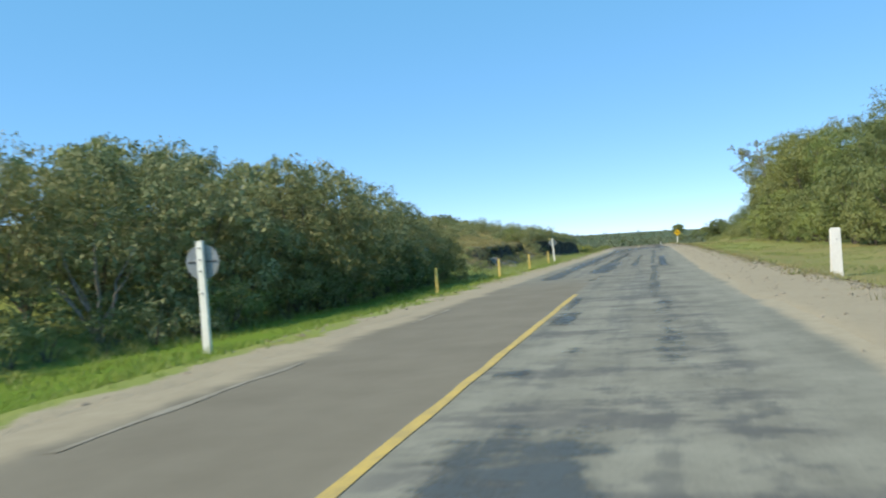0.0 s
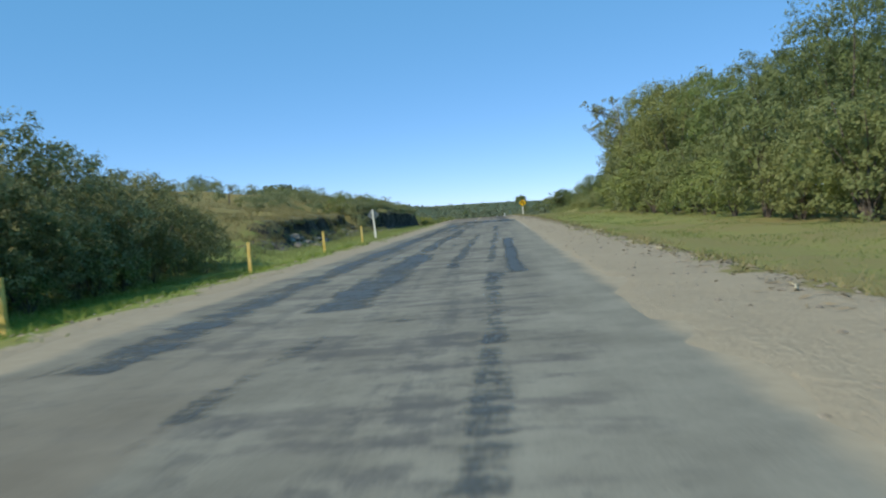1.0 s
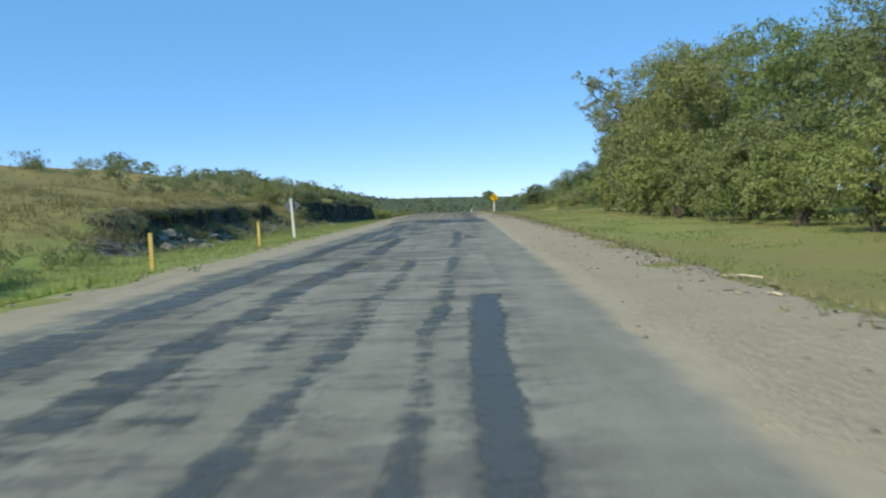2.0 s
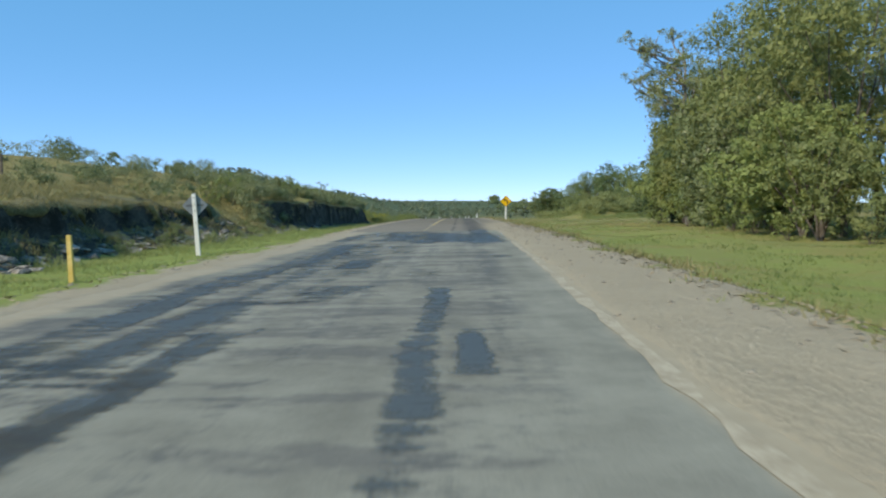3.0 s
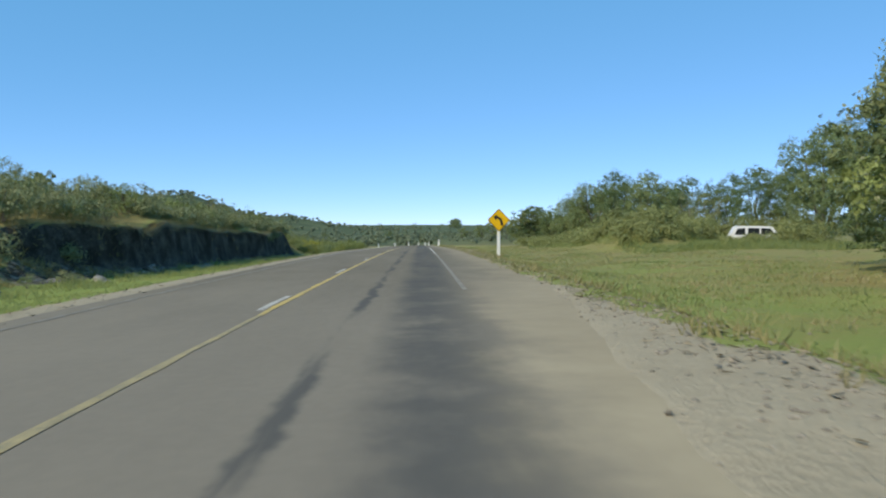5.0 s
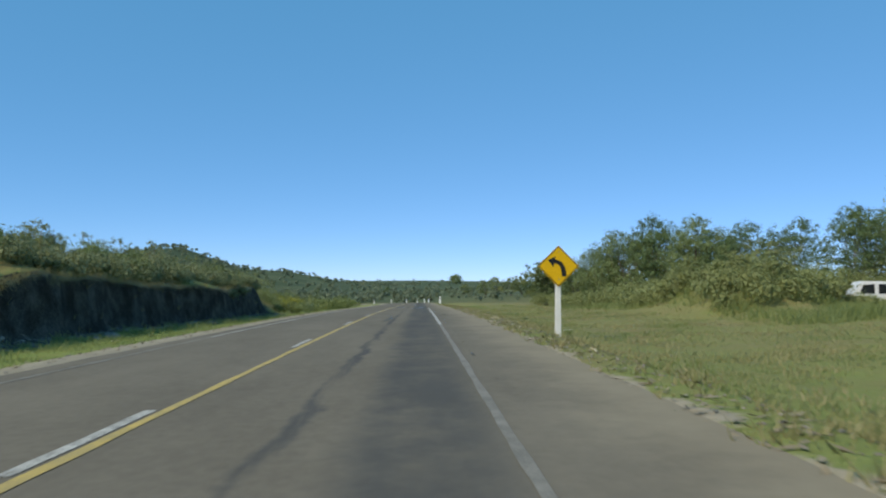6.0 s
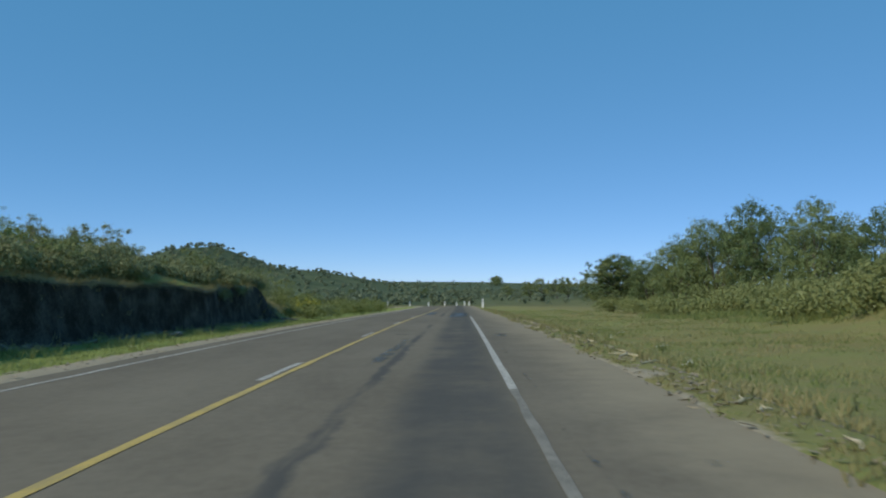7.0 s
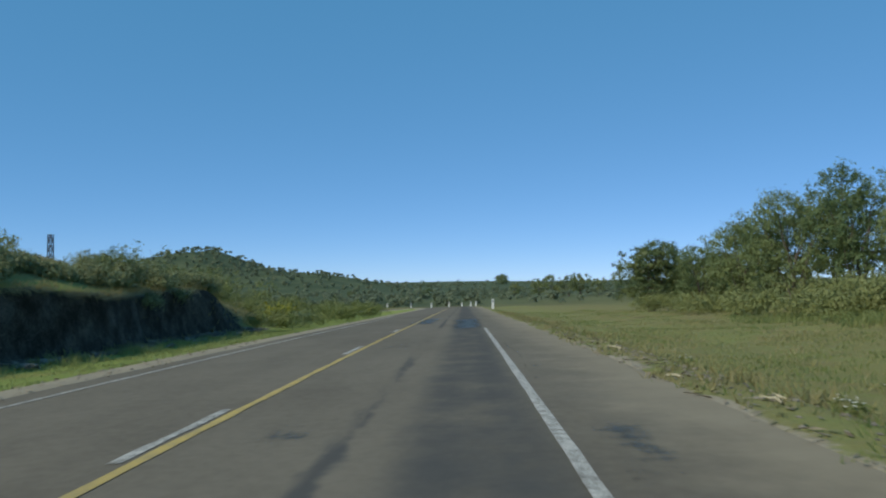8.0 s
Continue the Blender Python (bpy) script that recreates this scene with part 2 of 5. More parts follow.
# ---- materials ----
def asphalt_material(name, worn):
    m, nt, bsdf = material(name, 0.85, 0.0, 0.06)
    where = node(nt, "NewGeometry").outputs["Position"]
    xyz = node(nt, "SeparateXYZ", Vector=where).outputs
    # across the road, from the place: the lanes shift a little along the way
    over = math_node(nt, "ADD", xyz["X"], math_node(nt, "MULTIPLY_ADD", ramp(nt, xyz["Y"], 15, 105), -1.05, 1.05))
    long_ways = node(nt, "Mapping", Vector=where, Scale=(1.0, 0.10, 1.0)).outputs[0]
    grain = noise_tex(nt, 60, 3, 0.8, where)
    blotch = noise_tex(nt, 0.8, 5, 0.65, where)
    streak = noise_tex(nt, 1.5, 4, 0.6, long_ways)
    a, b = ((0.161, 0.159, 0.129), (0.279, 0.277, 0.225)) if worn else ((0.132, 0.115, 0.086), (0.204, 0.179, 0.133))
    k = math_node(nt, "MULTIPLY_ADD", grain, 0.35, math_node(nt, "MULTIPLY_ADD", blotch, 0.35, math_node(nt, "MULTIPLY", streak, 0.3)))
    if not worn:
        wide = noise_tex(nt, 0.35, 5, 0.65, node(nt, "Mapping", Vector=where, Scale=(1.0, 0.3, 1.0)).outputs[0])
        gritty = noise_tex(nt, 7, 5, 0.75, where)
        k = math_node(nt, "MULTIPLY_ADD", wide, 0.36, math_node(nt, "MULTIPLY_ADD", gritty, 0.3, math_node(nt, "MULTIPLY", k, 0.36)))
    if worn:
        hatch = noise_tex(nt, 2.2, 6, 0.72, node(nt, "Mapping", Vector=where, Scale=(0.7, 0.9, 1.0)).outputs[0])
        k = math_node(nt, "MULTIPLY_ADD", hatch, 0.22, math_node(nt, "MULTIPLY", k, 0.78))
    col = mix(nt, ramp(nt, k, 0.36, 0.64), rgb(*a), rgb(*b))
    if worn:
        # the far lane is plainer at first
        plain = math_node(nt, "MULTIPLY", math_node(nt, "SUBTRACT", 1.0, ramp(nt, over, -1.78, -1.5)), math_node(nt, "SUBTRACT", 1.0, ramp(nt, xyz["Y"], 22, 34)))
        col = mix(nt, math_node(nt, "MULTIPLY", plain, 0.8), col, mix(nt, blotch, rgb(0.142, 0.125, 0.093), rgb(0.212, 0.188, 0.142)))
        # bitumen-sealed streaks along the lanes, short cross cracks inside them
        ways2 = node(nt, "Mapping", Vector=where, Scale=(1.0, 0.04, 1.0), Location=(3.1, 0.7, 0)).outputs[0]
        tar = noise_tex(nt, 1.9, 5, 0.6, ways2)
        across = node(nt, "Mapping", Vector=where, Scale=(0.35, 1.3, 1.0)).outputs[0]
        cross = noise_tex(nt, 0.9, 6, 0.72, across)
        fine = noise_tex(nt, 3.5, 6, 0.75, where)
        k = math_node(nt, "MULTIPLY_ADD", fine, 0.55, math_node(nt, "MULTIPLY_ADD", cross, 0.36, math_node(nt, "MULTIPLY", tar, 0.8)))
        seal = math_node(nt, "MULTIPLY", ramp(nt, k, 0.86, 0.98), 0.55)
        film = ramp(nt, math_node(nt, "MULTIPLY_ADD", fine, 0.4, cross), 0.68, 0.8)
        here = math_node(nt, "MAXIMUM", ramp(nt, over, -1.75, -1.4), ramp(nt, xyz["Y"], 24, 34))
        here = math_node(nt, "MULTIPLY", here, math_node(nt, "SUBTRACT", 1.0, ramp(nt, over, 0.9, 1.5)))
        col = mix(nt, math_node(nt, "MULTIPLY", math_node(nt, "MULTIPLY", film, here), 0.55), col, rgb(0.10, 0.10, 0.098))
        tarred = math_node(nt, "MULTIPLY", math_node(nt, "MULTIPLY", seal, here), 0.8)
        col = mix(nt, tarred, col, rgb(0.082, 0.086, 0.084))
        nt.links.new(math_node(nt, "MULTIPLY_ADD", tarred, -0.22, 0.82), bsdf.inputs["Roughness"])
        dust = ramp(nt, math_node(nt, "MULTIPLY_ADD", blotch, 0.5, over), 2.15, 2.45)
        dust = math_node(nt, "MAXIMUM", dust, math_node(nt, "MULTIPLY", ramp(nt, math_node(nt, "MULTIPLY_ADD", blotch, 1.0, math_node(nt, "MULTIPLY", over, -1.0)), 4.75, 5.2), 0.85))
        col = mix(nt, math_node(nt, "MULTIPLY", dust, 0.95), col, mix(nt, fine, rgb(0.26, 0.222, 0.152), rgb(0.45, 0.396, 0.285)))
    else:
        # paler where the newer surface begins, then dark wheel tracks
        pale = math_node(nt, "MULTIPLY", math_node(nt, "SUBTRACT", 1.0, ramp(nt, math_node(nt, "MULTIPLY_ADD", blotch, 6.0, xyz["Y"]), 114, 138)), 0.5)
        col = mix(nt, pale, col, rgb(0.245, 0.222, 0.182))
        def track(x0, x1, soft):
            wob = math_node(nt, "MULTIPLY_ADD", blotch, 0.5, math_node(nt, "ADD", over, -0.25))
            return math_node(nt, "MULTIPLY", ramp(nt, wob, x0 - soft, x0 + soft), math_node(nt, "SUBTRACT", 1.0, ramp(nt, wob, x1 - soft, x1 + soft)))
        t1 = math_node(nt, "MULTIPLY", track(0.5, 1.7, 0.28), ramp(nt, math_node(nt, "MULTIPLY_ADD", streak, 0.5, blotch), 0.36, 0.9))
        t2 = math_node(nt, "MULTIPLY", track(-0.22, -0.03, 0.06), ramp(nt, streak, 0.42, 0.6))
        col = mix(nt, math_node(nt, "MULTIPLY", math_node(nt, "MAXIMUM", t1, t2), 0.77), col, rgb(0.066, 0.068, 0.067))
        edge = ramp(nt, math_node(nt, "MULTIPLY_ADD", blotch, 1.3, over), 2.7, 4.2)
        dusty = mix(nt, blotch, rgb(0.26, 0.215, 0.14), rgb(0.42, 0.36, 0.245))
        early = math_node(nt, "MULTIPLY", ramp(nt, math_node(nt, "MULTIPLY_ADD", blotch, 1.6, math_node(nt, "MULTIPLY_ADD", streak, 0.8, over)), 2.3, 3.6), math_node(nt, "SUBTRACT", 1.0, ramp(nt, xyz["Y"], 112, 134)))
        col = mix(nt, math_node(nt, "MULTIPLY", early, 0.9), col, dusty)
        col = mix(nt, math_node(nt, "MULTIPLY", edge, 0.6), col, dusty)
    nt.links.new(col, bsdf.inputs["Base Color"])
    bump(nt, bsdf, grain, 0.5, 0.006)
    return m


def ground_material():
    m, nt, bsdf = material("ground", 0.95, 0.0, 0.1)
    geo = node(nt, "NewGeometry")
    where = geo.outputs["Position"]
    up = node(nt, "SeparateXYZ", Vector=geo.outputs["True Normal"]).outputs["Z"]
    big, mid, fine = noise_tex(nt, 0.09, 4, 0.6, where), noise_tex(nt, 0.7, 5, 0.65, where), noise_tex(nt, 9, 5, 0.75, where)
    dirt = node(nt, "Attribute", {"attribute_name": "gravel"}).outputs["Fac"]
    dry = node(nt, "Attribute", {"attribute_name": "dry"}).outputs["Fac"]
    green = mix(nt, fine, rgb(0.15, 0.195, 0.048), rgb(0.285, 0.325, 0.098))
    straw = mix(nt, fine, rgb(0.165, 0.15, 0.056), rgb(0.30, 0.265, 0.115))
    k = math_node(nt, "ADD", dry, math_node(nt, "MULTIPLY_ADD", mid, 0.9, math_node(nt, "MULTIPLY_ADD", big, 0.7, -0.85)))
    grass = mix(nt, ramp(nt, k, 0.2, 0.85), green, straw)
    lush = node(nt, "Attribute", {"attribute_name": "fresh"}).outputs["Fac"]
    rusty = noise_tex(nt, 0.28, 5, 0.7, where)
    grass = mix(nt, math_node(nt, "MULTIPLY", ramp(nt, rusty, 0.5, 0.68), 0.42), grass, rgb(0.27, 0.2, 0.08))
    grass = mix(nt, lush, grass, mix(nt, fine, rgb(0.08, 0.14, 0.016), rgb(0.17, 0.26, 0.036)))
    wood = node(nt, "Attribute", {"attribute_name": "wood"}).outputs["Fac"]
    brush = mix(nt, ramp(nt, noise_tex(nt, 0.05, 6, 0.7, where), 0.35, 0.7), rgb(0.06, 0.085, 0.045), rgb(0.118, 0.142, 0.07))
    grass = mix(nt, wood, grass, brush)
    stone = mix(nt, math_node(nt, "MULTIPLY_ADD", fine, 0.6, math_node(nt, "MULTIPLY", mid, 0.4)), rgb(0.245, 0.208, 0.143), rgb(0.448, 0.393, 0.283))
    k = math_node(nt, "ADD", dirt, math_node(nt, "MULTIPLY_ADD", fine, 0.7, math_node(nt, "MULTIPLY_ADD", mid, 1.3, -1.0)))
    col = mix(nt, ramp(nt, k, 0.38, 0.62), grass, stone)
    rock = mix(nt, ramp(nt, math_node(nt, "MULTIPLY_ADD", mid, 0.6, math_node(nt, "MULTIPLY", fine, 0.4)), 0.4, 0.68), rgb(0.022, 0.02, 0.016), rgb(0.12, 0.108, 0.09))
    rubble = node(nt, "Attribute", {"attribute_name": "rubble"}).outputs["Fac"]
    broken = noise_tex(nt, 2.4, 6, 0.75, where)
    debris = mix(nt, ramp(nt, broken, 0.42, 0.66), rgb(0.045, 0.042, 0.032), rgb(0.27, 0.25, 0.205))
    col = mix(nt, ramp(nt, math_node(nt, "MULTIPLY_ADD", mid, 0.7, math_node(nt, "MULTIPLY_ADD", fine, 0.3, rubble)), 0.85, 1.05), col, debris)
    # steep faces blend to the near-black tone
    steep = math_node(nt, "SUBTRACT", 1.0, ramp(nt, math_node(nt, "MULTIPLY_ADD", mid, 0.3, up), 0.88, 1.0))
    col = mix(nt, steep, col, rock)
    nt.links.new(col, bsdf.inputs["Base Color"])
    bump(nt, bsdf, math_node(nt, "MULTIPLY_ADD", fine, 0.5, mid), 0.7, 0.12)
    return m


ROAD_OLD = asphalt_material("patched_asphalt", True)
ROAD_NEW = asphalt_material("asphalt", False)
GROUND = ground_material()
YELLOW_LINE = mottled("worn_yellow_paint", (0.36, 0.28, 0.11), (0.56, 0.40, 0.10), 2.5, 0.7, 0, 0.3, 0.003, 14)
WHITE_LINE = mottled("worn_white_paint", (0.16, 0.147, 0.115), (0.63, 0.60, 0.52), 9, 0.7, 0, 0.3, 0.003, 5)
WHITE_POST = mottled("white_painted_wood", (0.70, 0.69, 0.645), (0.79, 0.78, 0.74), 2, 0.5, 0, 0.08, 0.003)
YELLOW_POST = mottled("faded_yellow_paint", (0.55, 0.38, 0.08), (0.68, 0.53, 0.2), 3, 0.6, 0, 0.2, 0.003)
SHEET = mottled("galvanised_sheet", (0.22, 0.235, 0.25), (0.31, 0.325, 0.34), 2, 0.45, 0.6, 0.1, 0.002)
STEEL = mottled("dark_steel", (0.05, 0.05, 0.052), (0.1, 0.1, 0.1), 6, 0.5, 0.6, 0.1, 0.002)
SIGN_YELLOW = mottled("sign_yellow", (0.68, 0.40, 0.005), (0.77, 0.46, 0.008), 1.5, 0.4, 0, 0.03, 0.001)
SIGN_BLACK = mottled("sign_black", (0.012, 0.012, 0.013), (0.025, 0.025, 0.026), 3, 0.4, 0, 0.03, 0.001)
BARK = mottled("bark", (0.06, 0.048, 0.036), (0.19, 0.165, 0.135), 3, 0.95, 0, 0.7, 0.03)
PALE_BARK = mottled("pale_bark", (0.14, 0.12, 0.1), (0.36, 0.33, 0.29), 3, 0.9, 0, 0.5, 0.02)
ROCK = mottled("rock", (0.08, 0.073, 0.063), (0.38, 0.355, 0.31), 1.6, 0.9, 0, 0.8, 0.06)
LEAF_DARK = leaf_material("dark_leaves", (0.10, 0.136, 0.05), (0.195, 0.236, 0.085), (0.26, 0.285, 0.102), cells=12)
LEAF_MID = leaf_material("mid_leaves", (0.082, 0.136, 0.036), (0.178, 0.24, 0.068), (0.28, 0.32, 0.10), cells=11)
LEAF_OLIVE = leaf_material("olive_leaves", (0.115, 0.145, 0.042), (0.225, 0.262, 0.082), (0.305, 0.31, 0.105), cells=10)
LEAF_GREY = leaf_material("grey_leaves", (0.120, 0.153, 0.063), (0.228, 0.265, 0.120), (0.304, 0.315, 0.152), cells=10)
LEAF_GLOSSY = leaf_material("glossy_leaves", (0.07, 0.11, 0.04), (0.155, 0.20, 0.078), (0.25, 0.275, 0.12), cells=11, rough=0.38)
LEAF_GROVE = leaf_material("grove_leaves", (0.075, 0.122, 0.046), (0.165, 0.222, 0.085), (0.24, 0.288, 0.112), cells=11)
LEAF_SOFT = leaf_material("soft_scrub_leaves", (0.10, 0.132, 0.045), (0.195, 0.235, 0.08), (0.27, 0.288, 0.105), cells=11)
LEAF_THORN = leaf_material("thorn_leaves", (0.125, 0.144, 0.06), (0.243, 0.252, 0.102), (0.306, 0.30, 0.125), cells=12)
# greyer, bluer green: the haze of distance is put into the leaf colour
LEAF_FAR_HAZED = leaf_material("far_hazed_leaves", (0.082, 0.121, 0.070), (0.153, 0.201, 0.109), (0.218, 0.247, 0.147))
GRASS = leaf_material("grass_blades", (0.15, 0.205, 0.052), (0.28, 0.325, 0.098), (0.35, 0.37, 0.145), through=0.5)
FRESH_GRASS = leaf_material("fresh_grass_blades", (0.10, 0.185, 0.018), (0.175, 0.295, 0.036), (0.27, 0.31, 0.075))
LEAF_YELLOW = leaf_material("yellow_blossom", (0.24, 0.26, 0.04), (0.40, 0.38, 0.05), (0.48, 0.42, 0.06), cells=10)
MEADOW_GRASS = leaf_material("meadow_blades", (0.20, 0.225, 0.066), (0.335, 0.34, 0.125), (0.42, 0.38, 0.18), through=0.5)
DRY_GRASS = leaf_material("dry_grass_blades", (0.18, 0.17, 0.062), (0.32, 0.285, 0.125), (0.38, 0.325, 0.165))


# ---- ground: one sheet to the horizon ----
def spaced(stops):
    """Grid lines: (from, to, step) stretches."""
    out = []
    for a, b, step in stops:
        out += list(np.arange(a, b, step))
    return np.array(out + [stops[-1][1]])


def grid_sheet(xs, ys, zf):
    gx, gy = np.meshgrid(xs, ys)
    gzz = zf(gx, gy)
    nx, ny = len(xs), len(ys)
    verts = np.stack([gx.ravel(), gy.ravel(), gzz.ravel()], -1)
    i = (np.arange(ny - 1)[:, None] * nx + np.arange(nx - 1)[None]).ravel()
    faces = np.stack([i, i + 1, i + 1 + nx, i + nx], -1)
    return verts, faces


gxs = spaced([(-2600, -600, 200), (-600, -160, 22), (-160, -60, 4), (-60, -26, 1.6), (-26, -16.5, 0.28), (-16.5, -7.5, 0.6), (-7.5, -4.8, 0.18), (-4.8, 1.2, 1.0), (1.2, 5.2, 0.18), (5.2, 14, 0.6), (14, 60, 1.6), (60, 160, 5), (160, 600, 22), (600, 2600, 200)])
gys = spaced([(-600, -60, 60), (-60, 0, 4), (0, 185, 0.8), (185, 260, 1.0), (260, 380, 2), (380, 800, 10), (800, 1600, 30), (1600, 3600, 200)])
verts, faces = grid_sheet(gxs, gys, ground_z)
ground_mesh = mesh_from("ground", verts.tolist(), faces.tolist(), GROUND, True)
gu, gs = road_uv(verts[:, 0], verts[:, 1])
rough_edge = ragged(gu, gs)
gravel = np.where(gu > 0, 1 - smooth(3.9 - 0.65 * smooth(105, 130, gs), 4.9 - 0.7 * smooth(105, 130, gs), gu + rough_edge), 1 - smooth(5.1 + 0.8 * smooth(90, 120, gs), 6.3 + 0.9 * smooth(90, 120, gs), -gu + 0.7 * rough_edge))
wood = smooth(280, 380, gs) * smooth(10, 30, np.abs(gu))
dry = np.where(gu > 0, 0.46 + 0.3 * (1 - smooth(40, 90, gs)) + 0.12 * smooth(6, 20, gu) + 0.2 * smooth(115, 165, gs), -0.15 + 1.0 * smooth(17, 22, -gu) * smooth(60, 90, gs) + 0.25 * smooth(90, 150, gs))
fresh = np.where(gu < 0, smooth(5.8, 8.5, -gu) * (1 - smooth(15, 18, -gu)) * (1 - 0.9 * smooth(42, 72, gs)), 0)
b_foot, b_lip, b_cut, b_steep = bank_lines(verts[:, 0], verts[:, 1], gs)
rubble = np.where(gu < 0, smooth(-0.9, 0.5, -gu - b_foot) * (1 - smooth(0.3, 0.9, -gu - b_foot - b_lip)) * b_cut, 0) * (gs < 260)
for key, value in (("rubble", rubble), ("gravel", gravel), ("dry", dry), ("wood", wood), ("fresh", fresh)):
    ground_mesh.attributes.new(key, "FLOAT", "POINT").data.foreach_set("value", np.ascontiguousarray(value, dtype=np.float32))
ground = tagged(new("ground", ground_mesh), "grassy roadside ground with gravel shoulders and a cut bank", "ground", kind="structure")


# ---- road ----
def ribbon(u0, u1, s_list, lift, thick=0.0, wob0=0.0, wob1=0.0, seed=0, cols=2):
    """A strip along the road between u0 and u1, with uneven edges."""
    rng = np.random.RandomState(seed)
    vs, fs = [], []
    sa = np.array(s_list)
    e0, e1 = (wob * waves(sa, 0 * sa, 2.3, seed + k) for k, wob in ((1, wob0), (2, wob1)))
    for i, s in enumerate(s_list):
        for c in range(cols):
            lo, hi = u0, u1(s) if callable(u1) else u1
            u = (lo + e0[i]) + (hi + e1[i] - lo - e0[i]) * c / (cols - 1)
            x, y = road_xy(u, s)
            vs.append((x, y, float(road_z(s)) + 0.0218 * u + lift))
    n = len(s_list)
    for i in range(n - 1):
        for c in range(cols - 1):
            a = i * cols + c
            fs.append((a, a + 1, a + 1 + cols, a + cols))
    if thick:
        k = len(vs)
        for i in range(n):
            for c in (0, cols - 1):
                x, y, z = vs[i * cols + c]
                vs.append((x + (-0.02 if c == 0 else 0.02), y, z - thick))
        for i in range(n - 1):
            fs.append((k + 2 * i, i * cols, (i + 1) * cols, k + 2 * i + 2))
            a, b = i * cols + cols - 1, (i + 1) * cols + cols - 1
            fs.append((a, k + 2 * i + 1, k + 2 * i + 3, b))
    return vs, fs


def road_piece(name, mat, label, s0, s1, u0, u1, seed):
    s_list = list(np.arange(s0, min(s1, 200), 0.6)) + ([] if s1 < 200 else list(np.arange(200, s1, 2.5)))
    if s1 < 200:
        s_list.append(s1)
    vs, fs = ribbon(u0, u1, s_list, 0.0, 0.1, 0.08, 0.08, seed, 8)
    return tagged(new(name, mesh_from(name, vs, fs, mat)), label, "road", kind="structure")


road_old = road_piece("road_patched", ROAD_OLD, "worn grey asphalt road sealed with dark bitumen patches", -60, 106.0, -5.75, 2.7, 1)
road_new = road_piece("road", ROAD_NEW, "smoother grey asphalt road with dark wheel tracks", 106.0, 640, -5.75, lambda s: 2.7 + 1.25 * float(smooth(107, 124, s)) + 0.16 * float(waves(s, 0.0, 3.7, 81)) * float(smooth(110, 124, s)), 2)


def line(name, mat, label, u, width, s0, s1, parent, seed, step=0.5, wob=0.012):
    vs, fs = ribbon(u - width / 2, u + width / 2, list(np.arange(s0, s1, step)) + [s1], 0.006, 0, wob, wob, seed)
    ob = part(name, mesh_from(name, vs, fs, mat), mat, parent, label)
    return ob


line("centre_line", YELLOW_LINE, "worn yellow centre line", -1.63, 0.115, -20, 20.2, road_old, 3)
FADED_LINE = mottled("faded_yellow_line", (0.20, 0.18, 0.115), (0.38, 0.31, 0.155), 3.0, 0.8, 0, 0.3, 0.003, 12)
line("centre_line", FADED_LINE, "faded yellow centre line", -1.63, 0.10, 106.3, 119.5, road_new, 4)
line("centre_line", YELLOW_LINE, "worn yellow centre line", -1.63, 0.115, 119.5, 300, road_new, 7)
SAND = mottled("pale_sand", (0.28, 0.24, 0.165), (0.44, 0.39, 0.285), 3.0, 0.9, 0, 0.3, 0.006, 10)
line("sand_drift", SAND, "pale sand drifted along the asphalt edge", 2.06, 0.13, 66, 93, road_old, 12, wob=0.045)
FAINT_LINE = mottled("faint_white_paint", (0.19, 0.170, 0.122), (0.29, 0.268, 0.215), 2.0, 0.8, 0, 0.3, 0.003, 12)
line("edge_line", FAINT_LINE, "faint worn white edge line", -4.25, 0.09, 5, 9.5, road_old, 8, wob=0.03)
line("edge_line", FAINT_LINE, "faint worn white edge line", -4.25, 0.08, 14.5, 17.5, road_old, 9, wob=0.03)
DULL_LINE = mottled("dull_white_paint", (0.155, 0.142, 0.112), (0.265, 0.245, 0.2), 3.0, 0.8, 0, 0.3, 0.003, 12)
line("edge_line", DULL_LINE, "dull worn white edge line", 1.78, 0.10, 124, 156, road_new, 5, wob=0.012)
line("edge_line", WHITE_LINE, "worn white edge line", 1.78, 0.12, 156, 196, road_new, 10, wob=0.006)
line("edge_line", DULL_LINE, "dull worn white edge line", -4.91, 0.09, 118, 150, road_new, 6, wob=0.012)
line("edge_line", WHITE_LINE, "worn white edge line", -4.91, 0.09, 150, 230, road_new, 11, wob=0.01)
for s0 in (120.3, 132.5, 144.9, 157.2, 169.5, 181.6, 194.0):
    line("lane_dash", WHITE_LINE, "white dash", -1.80, 0.12, s0, s0 + 3.0, road_new, int(s0), wob=0.015)


